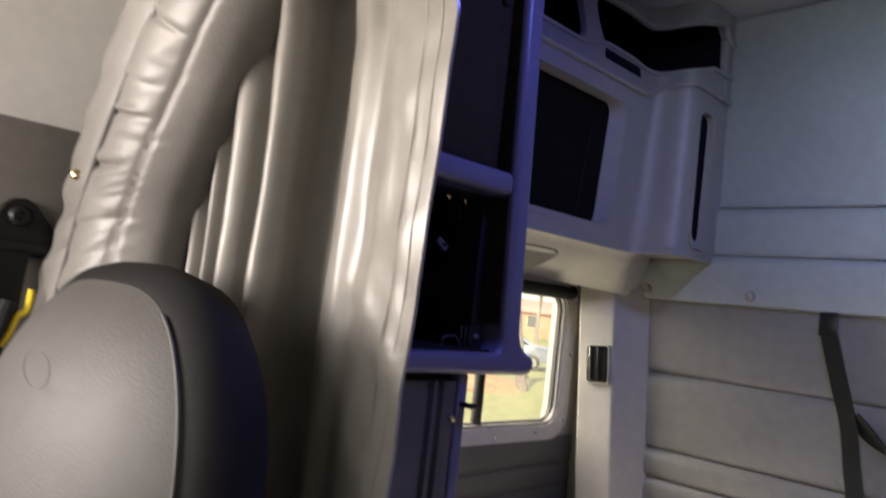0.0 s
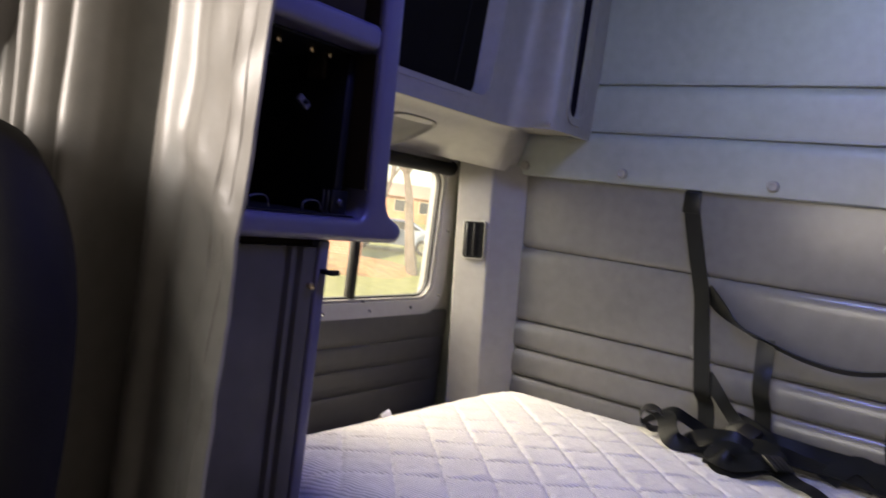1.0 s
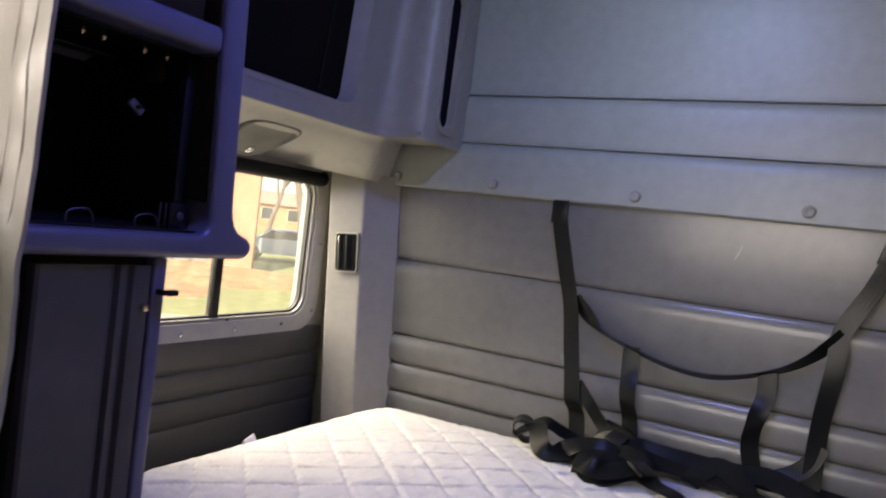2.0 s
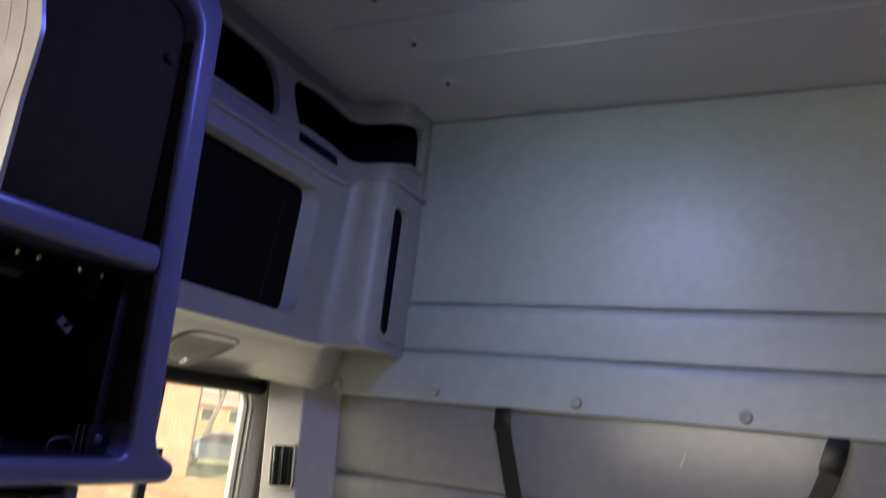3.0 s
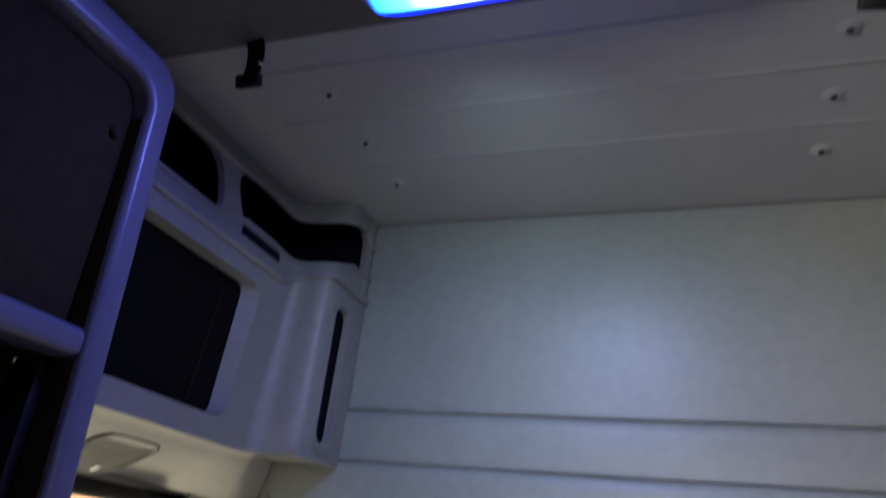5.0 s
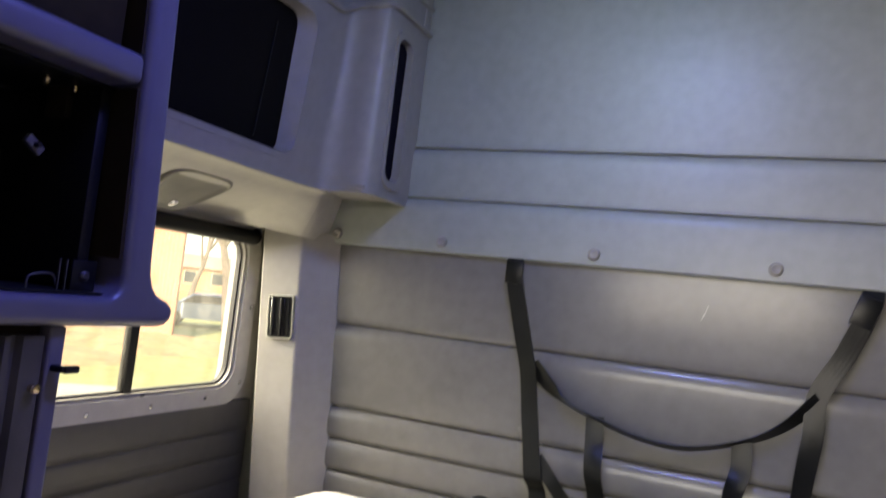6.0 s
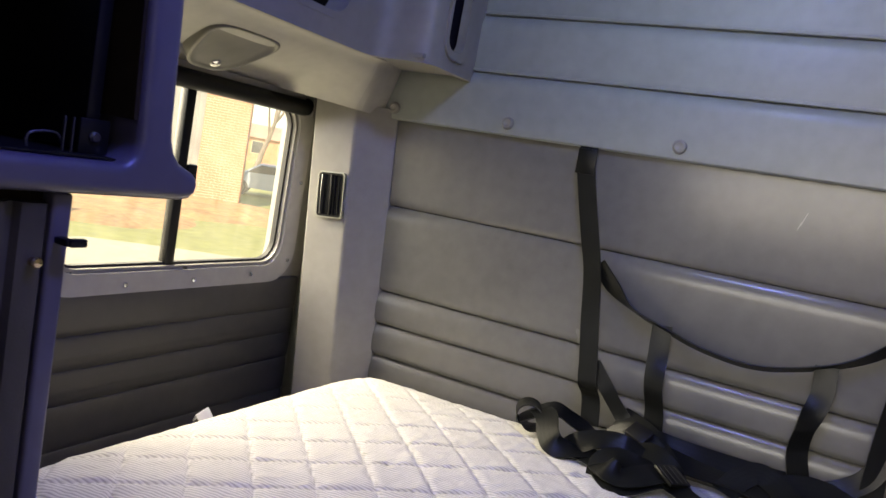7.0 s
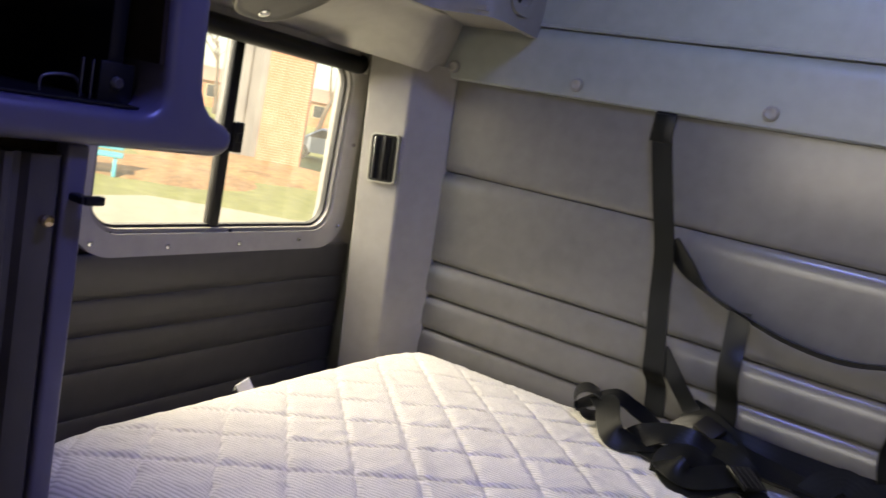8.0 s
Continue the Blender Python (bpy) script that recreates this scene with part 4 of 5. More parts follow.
def strap_pile():
    """Loose straps heaped along the back of the mattress, folded flat over one another with their ends tucked in."""
    ob = thing("loose_straps", "heap of loose black webbing straps on the mattress", "straps")
    up, out = Vector((0, 0, 1)), Vector((-0.25, -0.97, 0))

    def lay(pts, leans, width=0.045, label=""):
        """A strap along pts; leans: degrees by which its face turns from the ceiling towards the aisle."""
        pts = [Vector(p) for p in pts]
        side = []
        for i, p in enumerate(pts):
            d = (pts[min(i + 1, len(pts) - 1)] - pts[max(i - 1, 0)]).normalized()
            a = radians(leans[i % len(leans)])
            side.append(d.cross(up * math.cos(a) + out * math.sin(a)).normalized())
        for k in range(1, len(side)):
            if side[k].dot(side[k - 1]) < 0:
                side[k] = -side[k]
        return part("strap", ribbon(pts, side, width), WEB, ob, label, 40)
    # a loose coil at the end of the heap, and the length that falls out of it
    coil, side = [], []
    for i in range(17):
        a = radians(-150 + 24 * i)
        coil.append((-0.305 + 0.023 * math.cos(a) - 0.0006 * i, 1.870, 0.750 + 0.0215 * math.sin(a)))
        side.append((0.42, -1, 0.0))
    coil = coil[::-1]
    coil += [(-0.272, 1.876, 0.772), (-0.240, 1.890, 0.760), (-0.210, 1.902, 0.744), (-0.180, 1.905, 0.726)]
    side += [(0.40, -1, -0.25), (0.36, -1, -0.35), (0.3, -1, -0.3), (0.3, -1, -0.1)]
    part("coil", ribbon(coil, side, 0.046, steps=4), WEB, ob, "loosely coiled strap end", 40)
    lay([(-0.290, 1.862, 0.768), (-0.270, 1.840, 0.764), (-0.255, 1.812, 0.748), (-0.236, 1.798, 0.736), (-0.205, 1.812, 0.734), (-0.170, 1.840, 0.732)], [18, 42, 55, 46, 20, 5], 0.040)
    # flat folds in the middle of the heap
    lay([(-0.232, 1.826, 0.722), (-0.205, 1.828, 0.742), (-0.172, 1.836, 0.757), (-0.136, 1.840, 0.758), (-0.106, 1.842, 0.748), (-0.080, 1.825, 0.736), (-0.062, 1.806, 0.722)], [30, 52, 34, 48, 28, 20, 5], 0.040)
    lay([(-0.240, 1.835, 0.726), (-0.192, 1.822, 0.730), (-0.156, 1.800, 0.731), (-0.122, 1.775, 0.728), (-0.095, 1.760, 0.722)], [5, 14, 10, 8, 0])
    lay([(-0.150, 1.765, 0.722), (-0.150, 1.782, 0.742), (-0.128, 1.794, 0.754), (-0.100, 1.800, 0.745), (-0.072, 1.812, 0.742), (-0.050, 1.830, 0.724)], [30, 56, 30, 46, 26, 10], 0.038)
    lay([(-0.152, 1.778, 0.738), (-0.138, 1.756, 0.744), (-0.112, 1.750, 0.736), (-0.086, 1.770, 0.743), (-0.060, 1.800, 0.747), (-0.036, 1.830, 0.742)], [24, 46, 22, 44, 34, 22], 0.040)
    lay([(-0.142, 1.765, 0.728), (-0.118, 1.740, 0.728), (-0.094, 1.752, 0.729), (-0.066, 1.790, 0.735), (-0.036, 1.815, 0.722)], [10, 24, 20, 12, 0], 0.038)
    lay([(-0.098, 1.836, 0.738), (-0.066, 1.818, 0.740), (-0.038, 1.800, 0.734), (-0.008, 1.782, 0.730), (0.022, 1.766, 0.729), (0.060, 1.752, 0.716)], [18, 26, 16, 8, 4, 0], 0.036)
    lay([(-0.120, 1.858, 0.750), (-0.088, 1.848, 0.755), (-0.060, 1.832, 0.748), (-0.034, 1.822, 0.736), (-0.010, 1.830, 0.722)], [25, 40, 34, 18, 0], 0.045)
    end = part("stitched_end", moved(box(-0.024, 0.024, -0.021, 0.021, -0.0026, 0.0026, 0.0012), pose(-0.044, 1.806, 0.7475, 22, 6, 58)), WEB, ob, "doubled stitched strap end")
    for k in range(4):
        part("stitching", moved(box(-0.0008, 0.0008, -0.018, 0.018, 0.0, 0.0006), pose(-0.044, 1.806, 0.7475, 22, 6, 58) @ pose(-0.018 + 0.012 * k, 0, 0.0026)), SOCKET, end, "grey stitching")
    # the knot where the short strap comes down
    lay([(-0.182, 1.925, 0.722), (-0.165, 1.930, 0.745), (-0.138, 1.922, 0.760), (-0.112, 1.908, 0.756), (-0.082, 1.893, 0.744), (-0.055, 1.885, 0.722)], [30, 44, 48, 42, 30, 10], 0.040)
    lay([(-0.170, 1.962, 0.770), (-0.142, 1.945, 0.768), (-0.112, 1.925, 0.762), (-0.086, 1.902, 0.750), (-0.060, 1.872, 0.736), (-0.045, 1.850, 0.722)], [50, 48, 46, 38, 24, 8], 0.042)
    part("buckle", moved(box(-0.021, 0.021, -0.016, 0.016, -0.005, 0.005, 0.003), pose(-0.122, 1.906, 0.766, 34, 10, -25)), BLACK, ob, "small black buckle")
    # lengths that run off along the wall
    lay([(-0.150, 1.955, 0.752), (-0.088, 1.934, 0.752), (-0.032, 1.936, 0.748), (0.026, 1.950, 0.744), (0.080, 1.956, 0.744), (0.140, 1.956, 0.746), (0.220, 1.950, 0.742), (0.360, 1.930, 0.736), (0.550, 1.920, 0.722)], [40, 44, 48, 46, 38, 34, 30, 24, 16])
    lay([(-0.110, 1.915, 0.746), (-0.058, 1.908, 0.740), (-0.006, 1.906, 0.736), (0.040, 1.906, 0.734), (0.092, 1.894, 0.732), (0.165, 1.862, 0.731), (0.260, 1.832, 0.720)], [24, 26, 18, 10, 6, 4, 0])
    lay([(0.030, 1.880, 0.722), (0.048, 1.906, 0.744), (0.070, 1.922, 0.757), (0.096, 1.916, 0.753), (0.124, 1.890, 0.740), (0.150, 1.862, 0.720)], [34, 52, 40, 36, 24, 8], 0.042)
    lay([(0.086, 1.905, 0.724), (0.124, 1.926, 0.752), (0.170, 1.930, 0.757), (0.215, 1.910, 0.748), (0.268, 1.868, 0.737), (0.330, 1.822, 0.720)], [26, 40, 36, 30, 16, 0])
    lay([(0.160, 1.950, 0.748), (0.200, 1.958, 0.766), (0.228, 1.962, 0.792), (0.244, 1.966, 0.830)], [50, 62, 74, 84], 0.034)
    lay([(0.270, 1.860, 0.720), (0.330, 1.872, 0.745), (0.400, 1.878, 0.750), (0.500, 1.882, 0.742), (0.620, 1.880, 0.722)], [16, 34, 26, 20, 10])
    return ob


strap_pile()

# ---- ceiling lamp and hanging straps ----


def ceiling_lamp():
    ob = thing("ceiling_lamp", "ceiling lamp with a lit blue lens strip in a pale housing", "ceiling lamp")
    x0, x1 = -0.250, 0.184
    outline = [(1.030, 1.945), (1.030, 1.912), (1.037, 1.904), (1.150, 1.884), (1.162, 1.888), (1.215, 1.912), (1.222, 1.955)]
    rings = []
    for x, inset in ((x0, 0.006), (x0 + 0.006, 0.0), (x1 - 0.006, 0.0), (x1, 0.006)):
        rings.append([(x, y + (inset if y < 1.1 else -inset), z + (inset if z < 1.93 else 0)) for y, z in outline])
    part("housing", loft(rings), LAMP_BODY, ob, "pale grey housing")
    rings = []
    n = 60
    for i in range(n + 1):
        x = x0 + 0.014 + (x1 - x0 - 0.028) * i / n
        s = min(i, n - i) / n
        f = 0.58 + 0.42 * math.sqrt(1 - max(0, 1 - s / 0.15) ** 2)
        rings.append([(x, 1.163 + 0.036 * f * math.cos(a) + 0.003 * f * math.sin(a), 1.888 + 0.008 * f * math.cos(a) - 0.014 * f * math.sin(a)) for a in (2 * math.pi * k / 14 for k in range(14))])
    part("lens", loft(rings), LENS, ob, "glowing blue lens strip")
    return ob


def lens_material():
    """A blue lens: white in the overexposed middle, cyan towards its ends, deep blue along the rim."""
    m = glowing("blue_lamp_lens", (0.02, 0.10, 1.0), 1.0)
    t = m.node_tree
    n, l = t.nodes, t.links
    b = n["Principled BSDF"]
    co = n.new("ShaderNodeTexCoord")
    sep = n.new("ShaderNodeSeparateXYZ")
    l.new(co.outputs["Object"], sep.inputs[0])
    wob = n.new("ShaderNodeTexNoise")
    wob.inputs["Scale"].default_value = 11
    l.new(co.outputs["Object"], wob.inputs["Vector"])

    def math_node(op, a, c):
        k = n.new("ShaderNodeMath")
        k.operation = op
        for q, v in enumerate((a, c)):
            if isinstance(v, (int, float)):
                k.inputs[q].default_value = v
            else:
                l.new(v, k.inputs[q])
        return k.outputs[0]
    along = math_node("MULTIPLY", math_node("ABSOLUTE", math_node("ADD", sep.outputs[0], 0.033), 0), 1 / 0.205)
    shift = math_node("MULTIPLY", math_node("SUBTRACT", wob.outputs["Fac"], 0.5), 0.007)
    over = math_node("MULTIPLY", math_node("ABSOLUTE", math_node("ADD", math_node("ADD", sep.outputs[1], -1.152), shift), 0), 1 / 0.028)
    cr = n.new("ShaderNodeValToRGB")
    e = cr.color_ramp.elements
    e[0].position, e[0].color = 0.40, (0.62, 0.80, 1.0, 1)
    e[1].position, e[1].color = 1.0, (0.002, 0.035, 0.6, 1)
    k = cr.color_ramp.elements.new(0.54)
    k.color = (0.10, 0.36, 0.95, 1)
    k = cr.color_ramp.elements.new(0.72)
    k.color = (0.018, 0.13, 0.8, 1)
    l.new(along, cr.inputs["Fac"])
    rim = n.new("ShaderNodeMapRange")
    rim.interpolation_type = "SMOOTHSTEP"
    rim.inputs["From Min"].default_value, rim.inputs["From Max"].default_value = 0.62, 0.90
    both = math_node("MAXIMUM", over, math_node("MULTIPLY", math_node("POWER", along, 9), 0.92))
    l.new(both, rim.inputs["Value"])
    mix = n.new("ShaderNodeMixRGB")
    l.new(rim.outputs[0], mix.inputs[0])
    l.new(cr.outputs["Color"], mix.inputs[1])
    mix.inputs[2].default_value = (0.0, 0.0015, 0.22, 1)
    l.new(mix.outputs[0], b.inputs["Emission Color"])
    b.inputs["Emission Strength"].default_value = 7.0
    return m


LENS = lens_material()
ceiling_lamp()
for x, y, turn in ((-0.530, 1.289, -8), (0.431, 1.304, 6)):
    ob = thing("hanging_strap", "short black strap with buckle hanging from the ceiling", "strap", "ceiling straps")
    ob.matrix_world = pose(x, y, ZC, 0, 0, turn)
    part("strap", ribbon([(0, -0.012, 0.004), (0, 0.0, -0.010), (0, 0.006, -0.040), (0.0, 0.004, -0.070)], [(1, 0, 0)] * 4, 0.038), WEB, ob)
    part("buckle", moved(box(-0.026, 0.026, -0.008, 0.008, -0.012, 0.012, 0.004), pose(-0.004, 0.006, -0.078, 20, 6, 0)), BLACK, ob, "black buckle")
    part("rivet", moved(screw_head(0.006), pose(0.020, 0.002, -0.050, 100, 0, 0)), CHROME, ob)

ob = thing("clip_strap", "short black strap with a chrome clip on the far cabinet corner", "strap")
ob.matrix_world = pose(0.556, 1.955, 1.800, 0, 0, 0)
part("strap", ribbon([(0.012, 0.010, 0.010), (0.004, 0.0, -0.020), (-0.004, -0.004, -0.050), (-0.020, -0.002, -0.088)], [(0.5, 1, 0)] * 4, 0.022), WEB, ob)
part("clip", moved(box(-0.004, 0.004, -0.008, 0.008, -0.008, 0.008, 0.002), pose(-0.012, -0.006, -0.058, 0, 15, 0)), CHROME, ob, "small chrome clip")

# ---- curtains and padded surround between cab and sleeper ----


def curtain(name, label, folds, z0, z1, seed, side=1, crumple=0.0):
    """A hanging vinyl sheet. folds: plan points from the free edge to the gathered end, ridges nearer the cab than valleys."""
    mean = 0.745
    steps, n_rows = 12, 110
    count = (len(folds) - 1) * steps + 1
    rows = []
    for j in range(n_rows + 1):
        z = z1 + (z0 - z1) * j / n_rows
        pts = []
        for k, (x, y) in enumerate(folds):
            deep = 0.96 + 0.06 * (1.4 - z)
            free = max(0, 1 - k / 14)
            dx = (free * (0.05 * (min(z, 1.46) - 1.2) - 0.34 * max(0, z - 1.46)) if side > 0 else -0.37 * max(z - 1.5, -0.15) * max(0, 1 - k / 8)) + 0.009 * noise.noise((k * 0.4, z * 1.6, seed)) * min(1, k / 5)
            dy = 0.007 * noise.noise((k * 0.6, z * 2.2, seed + 4)) * min(1, k / 3)
            pts.append((x + dx, mean + (y - mean) * deep + dy, z))
        line = curve_points(pts, steps)
        front, back = [], []
        for i, q in enumerate(line):
            d = line[min(i + 1, count - 1)] - line[max(i - 1, 0)]
            nrm = Vector((-side * d.y, side * d.x, 0)).normalized()
            # broad dents, soft creases, and upright drag lines
            off = 0.0035 * noise.noise((q.x * 9, z * 6, seed)) + 0.0012 * noise.noise((q.x * 40, z * 16, seed + 1)) + 0.0010 * noise.noise((q.x * 45, z * 3, seed + 2))
            if crumple:
                edge = abs(q.x - line[0].x)
                reach = max(0, 1 - edge / 0.115) ** 0.6 * min(1, 0.35 + edge / 0.03)
                for zc, slope, tall, width in ((1.115, 0.9, 1.0, 0.016), (1.062, 1.3, -0.9, 0.014), (0.985, 1.1, 1.1, 0.017), (0.935, 0.7, -0.7, 0.016), (1.235, -0.6, 0.5, 0.02), (1.19, 0.8, -0.5, 0.018), (1.33, 0.5, -0.45, 0.02), (1.39, -0.4, 0.35, 0.02), (1.45, -0.5, 0.4, 0.025)):
                    u = z - zc - slope * (edge - 0.03)
                    off += crumple * tall * reach * math.exp(-(u / width) ** 2)
            q = q + nrm * off
            hem = 0.0032 if i < steps else 0.0016
            front.append(q + nrm * hem)
            back.append(q - nrm * 0.001)
        rows.append(front + back[::-1])
    ob = thing(name, label, "curtain")
    part("cloth", loft(rows), CURTAIN, ob, "", 60)
    for i in (steps // 2, steps):
        part("hem_stitching", tube([Vector(r[i]) for r in rows[::3]], 0.0010, 5, 2), CAB_GREY, ob, "stitched hem line")
    return ob


LEFT_FOLDS = [(-0.313, 0.750), (-0.352, 0.748), (-0.390, 0.746), (-0.416, 0.750), (-0.440, 0.742), (-0.468, 0.752), (-0.500, 0.782), (-0.521, 0.788), (-0.522, 0.760), (-0.513, 0.728), (-0.505, 0.702), (-0.510, 0.684), (-0.527, 0.690),
              (-0.545, 0.735), (-0.577, 0.785), (-0.592, 0.750), (-0.596, 0.705), (-0.612, 0.690), (-0.626, 0.740), (-0.642, 0.780), (-0.654, 0.735), (-0.664, 0.698), (-0.680, 0.740), (-0.697, 0.776), (-0.714, 0.704), (-0.740, 0.782), (-0.758, 0.704), (-0.782, 0.780), (-0.800, 0.710), (-0.840, 0.760)]
curtain("curtain", "pale grey vinyl curtain gathered in folds beside the seat", LEFT_FOLDS, 0.25, 1.611, 3, 1, 0.0052)
curtain("curtain", "pale vinyl curtain drawn back on the far side", [(-x - 0.009, y) for x, y in LEFT_FOLDS], 0.25, 1.611, 8, -1)


def surround():
    """Padded leather surround of the opening between cab and sleeper, with a snap-on outer flap."""
    ob = thing("padded_surround", "wrinkled grey leather surround with brass snaps in the cab opening", "surround")
    outer = curve_points([(-0.955, 0.600, 0.25), (-0.955, 0.605, 0.75), (-0.930, 0.645, 1.10), (-0.868, 0.652, 1.32), (-0.695, 0.645, 1.54), (-0.46, 0.65, 1.70), (0.0, 0.66, 1.80), (0.48, 0.65, 1.70), (0.80, 0.63, 1.47), (0.955, 0.61, 1.1), (0.955, 0.6, 0.25)], 84)
    inner = curve_points([(-0.740, 0.705, 0.25), (-0.740, 0.705, 0.75), (-0.738, 0.705, 1.17), (-0.672, 0.705, 1.33), (-0.552, 0.705, 1.49), (-0.37, 0.705, 1.68), (0.0, 0.705, 1.77), (0.33, 0.705, 1.68), (0.55, 0.705, 1.47), (0.72, 0.705, 1.15), (0.74, 0.705, 0.25)], 84)
    rows = []
    length = 0.0
    for i, (a, c) in enumerate(zip(outer, inner)):
        d = (outer[min(i + 1, len(outer) - 1)] - outer[max(i - 1, 0)]).normalized()
        out = d.cross(c - a).normalized()
        if out.y > 0:
            out = -out
        length += (a - outer[max(i - 1, 0)]).length
        row = []
        for k in range(31):
            t = k / 30
            q = a.lerp(c, t)
            body = math.sin(math.pi * t)
            puff = 0.050 * body ** 0.6 + 0.008 * noise.noise((q.x * 9, q.z * 9, 2)) * body
            # gathers: a soft ridge beside a sharp valley, running in from the welt and dying out at the seam
            run = length * 11 + 0.22 * math.sin(2.6 * t + length * 4) + 0.5 * noise.noise((length * 8, 0.3, 5))
            f, n0 = run % 1, int(run)
            reach = 0.70 + 0.35 * noise.noise((n0 * 2.7, 1.1, 3))
            depth = 0.0085 * max(0, 0.55 + 1.2 * noise.noise((n0 * 1.7, 0.4, 8))) * max(0, min(1, (reach + 0.12 - t) / 0.2)) * min(1, t / 0.07)
            puff += depth * (0.55 * math.exp(-((f - 0.62) / 0.10) ** 2) - math.exp(-((f - 0.45) / 0.055) ** 2))
            puff -= 0.0045 * math.exp(-((t - 0.735) / 0.022) ** 2)
            puff += 0.0016 * noise.noise((i * 0.16, t * 5, 7)) * body
            row.append(q + out * puff)
        row += [c - out * 0.03, a - out * 0.03]
        rows.append(row)
    part("padding", loft(rows), LEATHER_ROLL, ob, "padded roll with soft wrinkles", 60)
    part("stitching", tube([rows[i][22] for i in range(150, 560, 6)], 0.0009, 5, 1), LEATHER_ROLL, ob, "stitched seam along the roll")
    flap = []
    for i, a in enumerate(outer):
        wob = 0.007 * abs(math.sin(i * 0.042 + 0.4)) + 0.006 * noise.noise((i * 0.045, 2.2, 1))
        lift = 0.010 * noise.noise((i * 0.06, 7.1, 4))
        inw = (inner[i] - a).normalized()
        flap.append([a + inw * 0.062 + Vector((0.012, -0.034, 0)), a + inw * 0.056 + Vector((0.012, -0.040, 0)), a - inw * (0.018 + wob) + Vector((0.010, -0.020 - lift, 0)), a - inw * (0.030 + wob) + Vector((0.010, -0.018 - lift, 0)), a - inw * (0.030 + wob) + Vector((0.012, -0.012, 0))])
    part("flap", loft(flap), LEATHER_ROLL, ob, "snapped-on outer flap", 60)
    part("welt", tube([f[1] for f in flap[::9]], 0.004, 6, 2), LEATHER, ob)
    for i in (80, 161, 242, 324, 504, 588, 672):
        p = (Vector(flap[i][1]) * 0.35 + Vector(flap[i][2]) * 0.65)
        part("snap", moved(lathe([(0.0075, -0.002), (0.0075, 0.002), (0.005, 0.004), (0, 0.0045)], 16), look(p + Vector((0.004, -0.004, 0)), p + Vector((-0.7, 0.7, 0)))), BRASS, ob, "round brass snap")
    ob.location = (0.012, -0.026, -0.006)
    return ob


LEATHER_ROLL = material("soft_pale_grey_leather", (0.165, 0.156, 0.146), 0.42, vary=0.1, bump=0.4, bump_scale=320)
surround()

# ---- seat ----


def seat():
    """High-backed cab seat seen from its front corner: cushioned front, darker sides, piping along the front edge."""
    ob = thing("cab_seat", "grey leather cab seat with dark sides and welted edge", "seat")
    cx, hw, top, low = -0.578, 0.256, 1.178, 0.50

    def outline(grow, z_drop=0.0, n=3.0):
        pts = []
        for i in range(33):
            a = math.pi * i / 32
            c, s = math.cos(a), math.sin(a)
            x = math.copysign(abs(c) ** (2 / n), c) * (hw + grow)
            z = top - 0.30 + (0.30 + grow - z_drop) * abs(s) ** (2 / n)
            pts.append((cx + x, z))
        for i in range(1, 6):
            pts.append((cx - (hw + grow) * (1 - 0.06 * i / 5), top - 0.30 - (top - 0.30 - low) * i / 5))
        for i in range(5, 0, -1):
            pts.append((cx + (hw + grow) * (1 - 0.06 * i / 5), top - 0.30 - (top - 0.30 - low) * i / 5))
        return pts

    def ring(y, grow, lean=0.07):
        return [(x, y + lean * (z - 0.9) + 0.05 * max(0, (z - 1.10)) , z) for x, z in outline(grow)]
    front = [ring(0.494, -0.225), ring(0.498, -0.18), ring(0.505, -0.14), ring(0.516, -0.10), ring(0.530, -0.07), ring(0.546, -0.045), ring(0.562, -0.026), ring(0.571, -0.017)]
    part("front_cushion", loft(front), LEATHER, ob, "grey leather front", 60)
    side = [ring(0.5715, -0.0168), ring(0.576, -0.009), ring(0.584, 0.000), ring(0.602, 0.006), ring(0.635, -0.004), ring(0.660, -0.030), ring(0.670, -0.09)]
    part("side_shell", loft(side), LEATHER_DARK, ob, "dark grey sides and back", 60)
    welt = [Vector(p) + Vector((0, -0.002, 0)) for p in ring(0.571, -0.016)]
    part("welt", tube(welt[-5:] + welt[:12], 0.0016, 8, 1), LEATHER, ob, "raised welt")
    # embossed maker's badge, a plain oval with bars
    badge = []
    for k in range(25):
        a = 2 * math.pi * k / 24
        badge.append((-0.495 + 0.036 * math.cos(a), 0.5120, 1.082 + 0.016 * math.sin(a)))
    part("badge", tube(badge, 0.0004, 6, 1), LEATHER, ob, "embossed oval badge")
    cushion = [[(cx + x, y, 0.40 + z) for x, z in rounded(0.52, 0.16, 0.06)] for y in (0.02, 0.06, 0.48, 0.52)]
    part("seat_cushion", loft(cushion), LEATHER, ob)
    part("pedestal", box(cx - 0.2, cx + 0.2, 0.1, 0.45, 0.0, 0.33, 0.02), BLACK, ob)
    ob.location = (0.010, -0.036, -0.004)
    return ob


seat()

# ---- cab shell with its windscreen and door openings ----


def cab_side(sx, name):
    outer = [(-0.17 + u, 0.95 + v) for u, v in rounded(2.24, 1.90, 0.002)]
    inner = [(-0.45 + u, 1.33 + v) for u, v in rounded(0.80, 0.52, 0.06)]
    b = plate_with_hole(outer, inner, lambda y, z: (sx * 0.965, y, z), (sx * 0.06, 0, 0))
    return solid(name, b, CREAM, "cream side wall of the truck cab with door window", "wall", "structure")


cab_left = cab_side(-1, "wall_cab_left")
solid("wall_cab_right", box(0.965, 1.025, -1.29, 0.95, 0, 1.90), CAB_GREY, "beige-grey side wall of the truck cab", "wall", "structure")
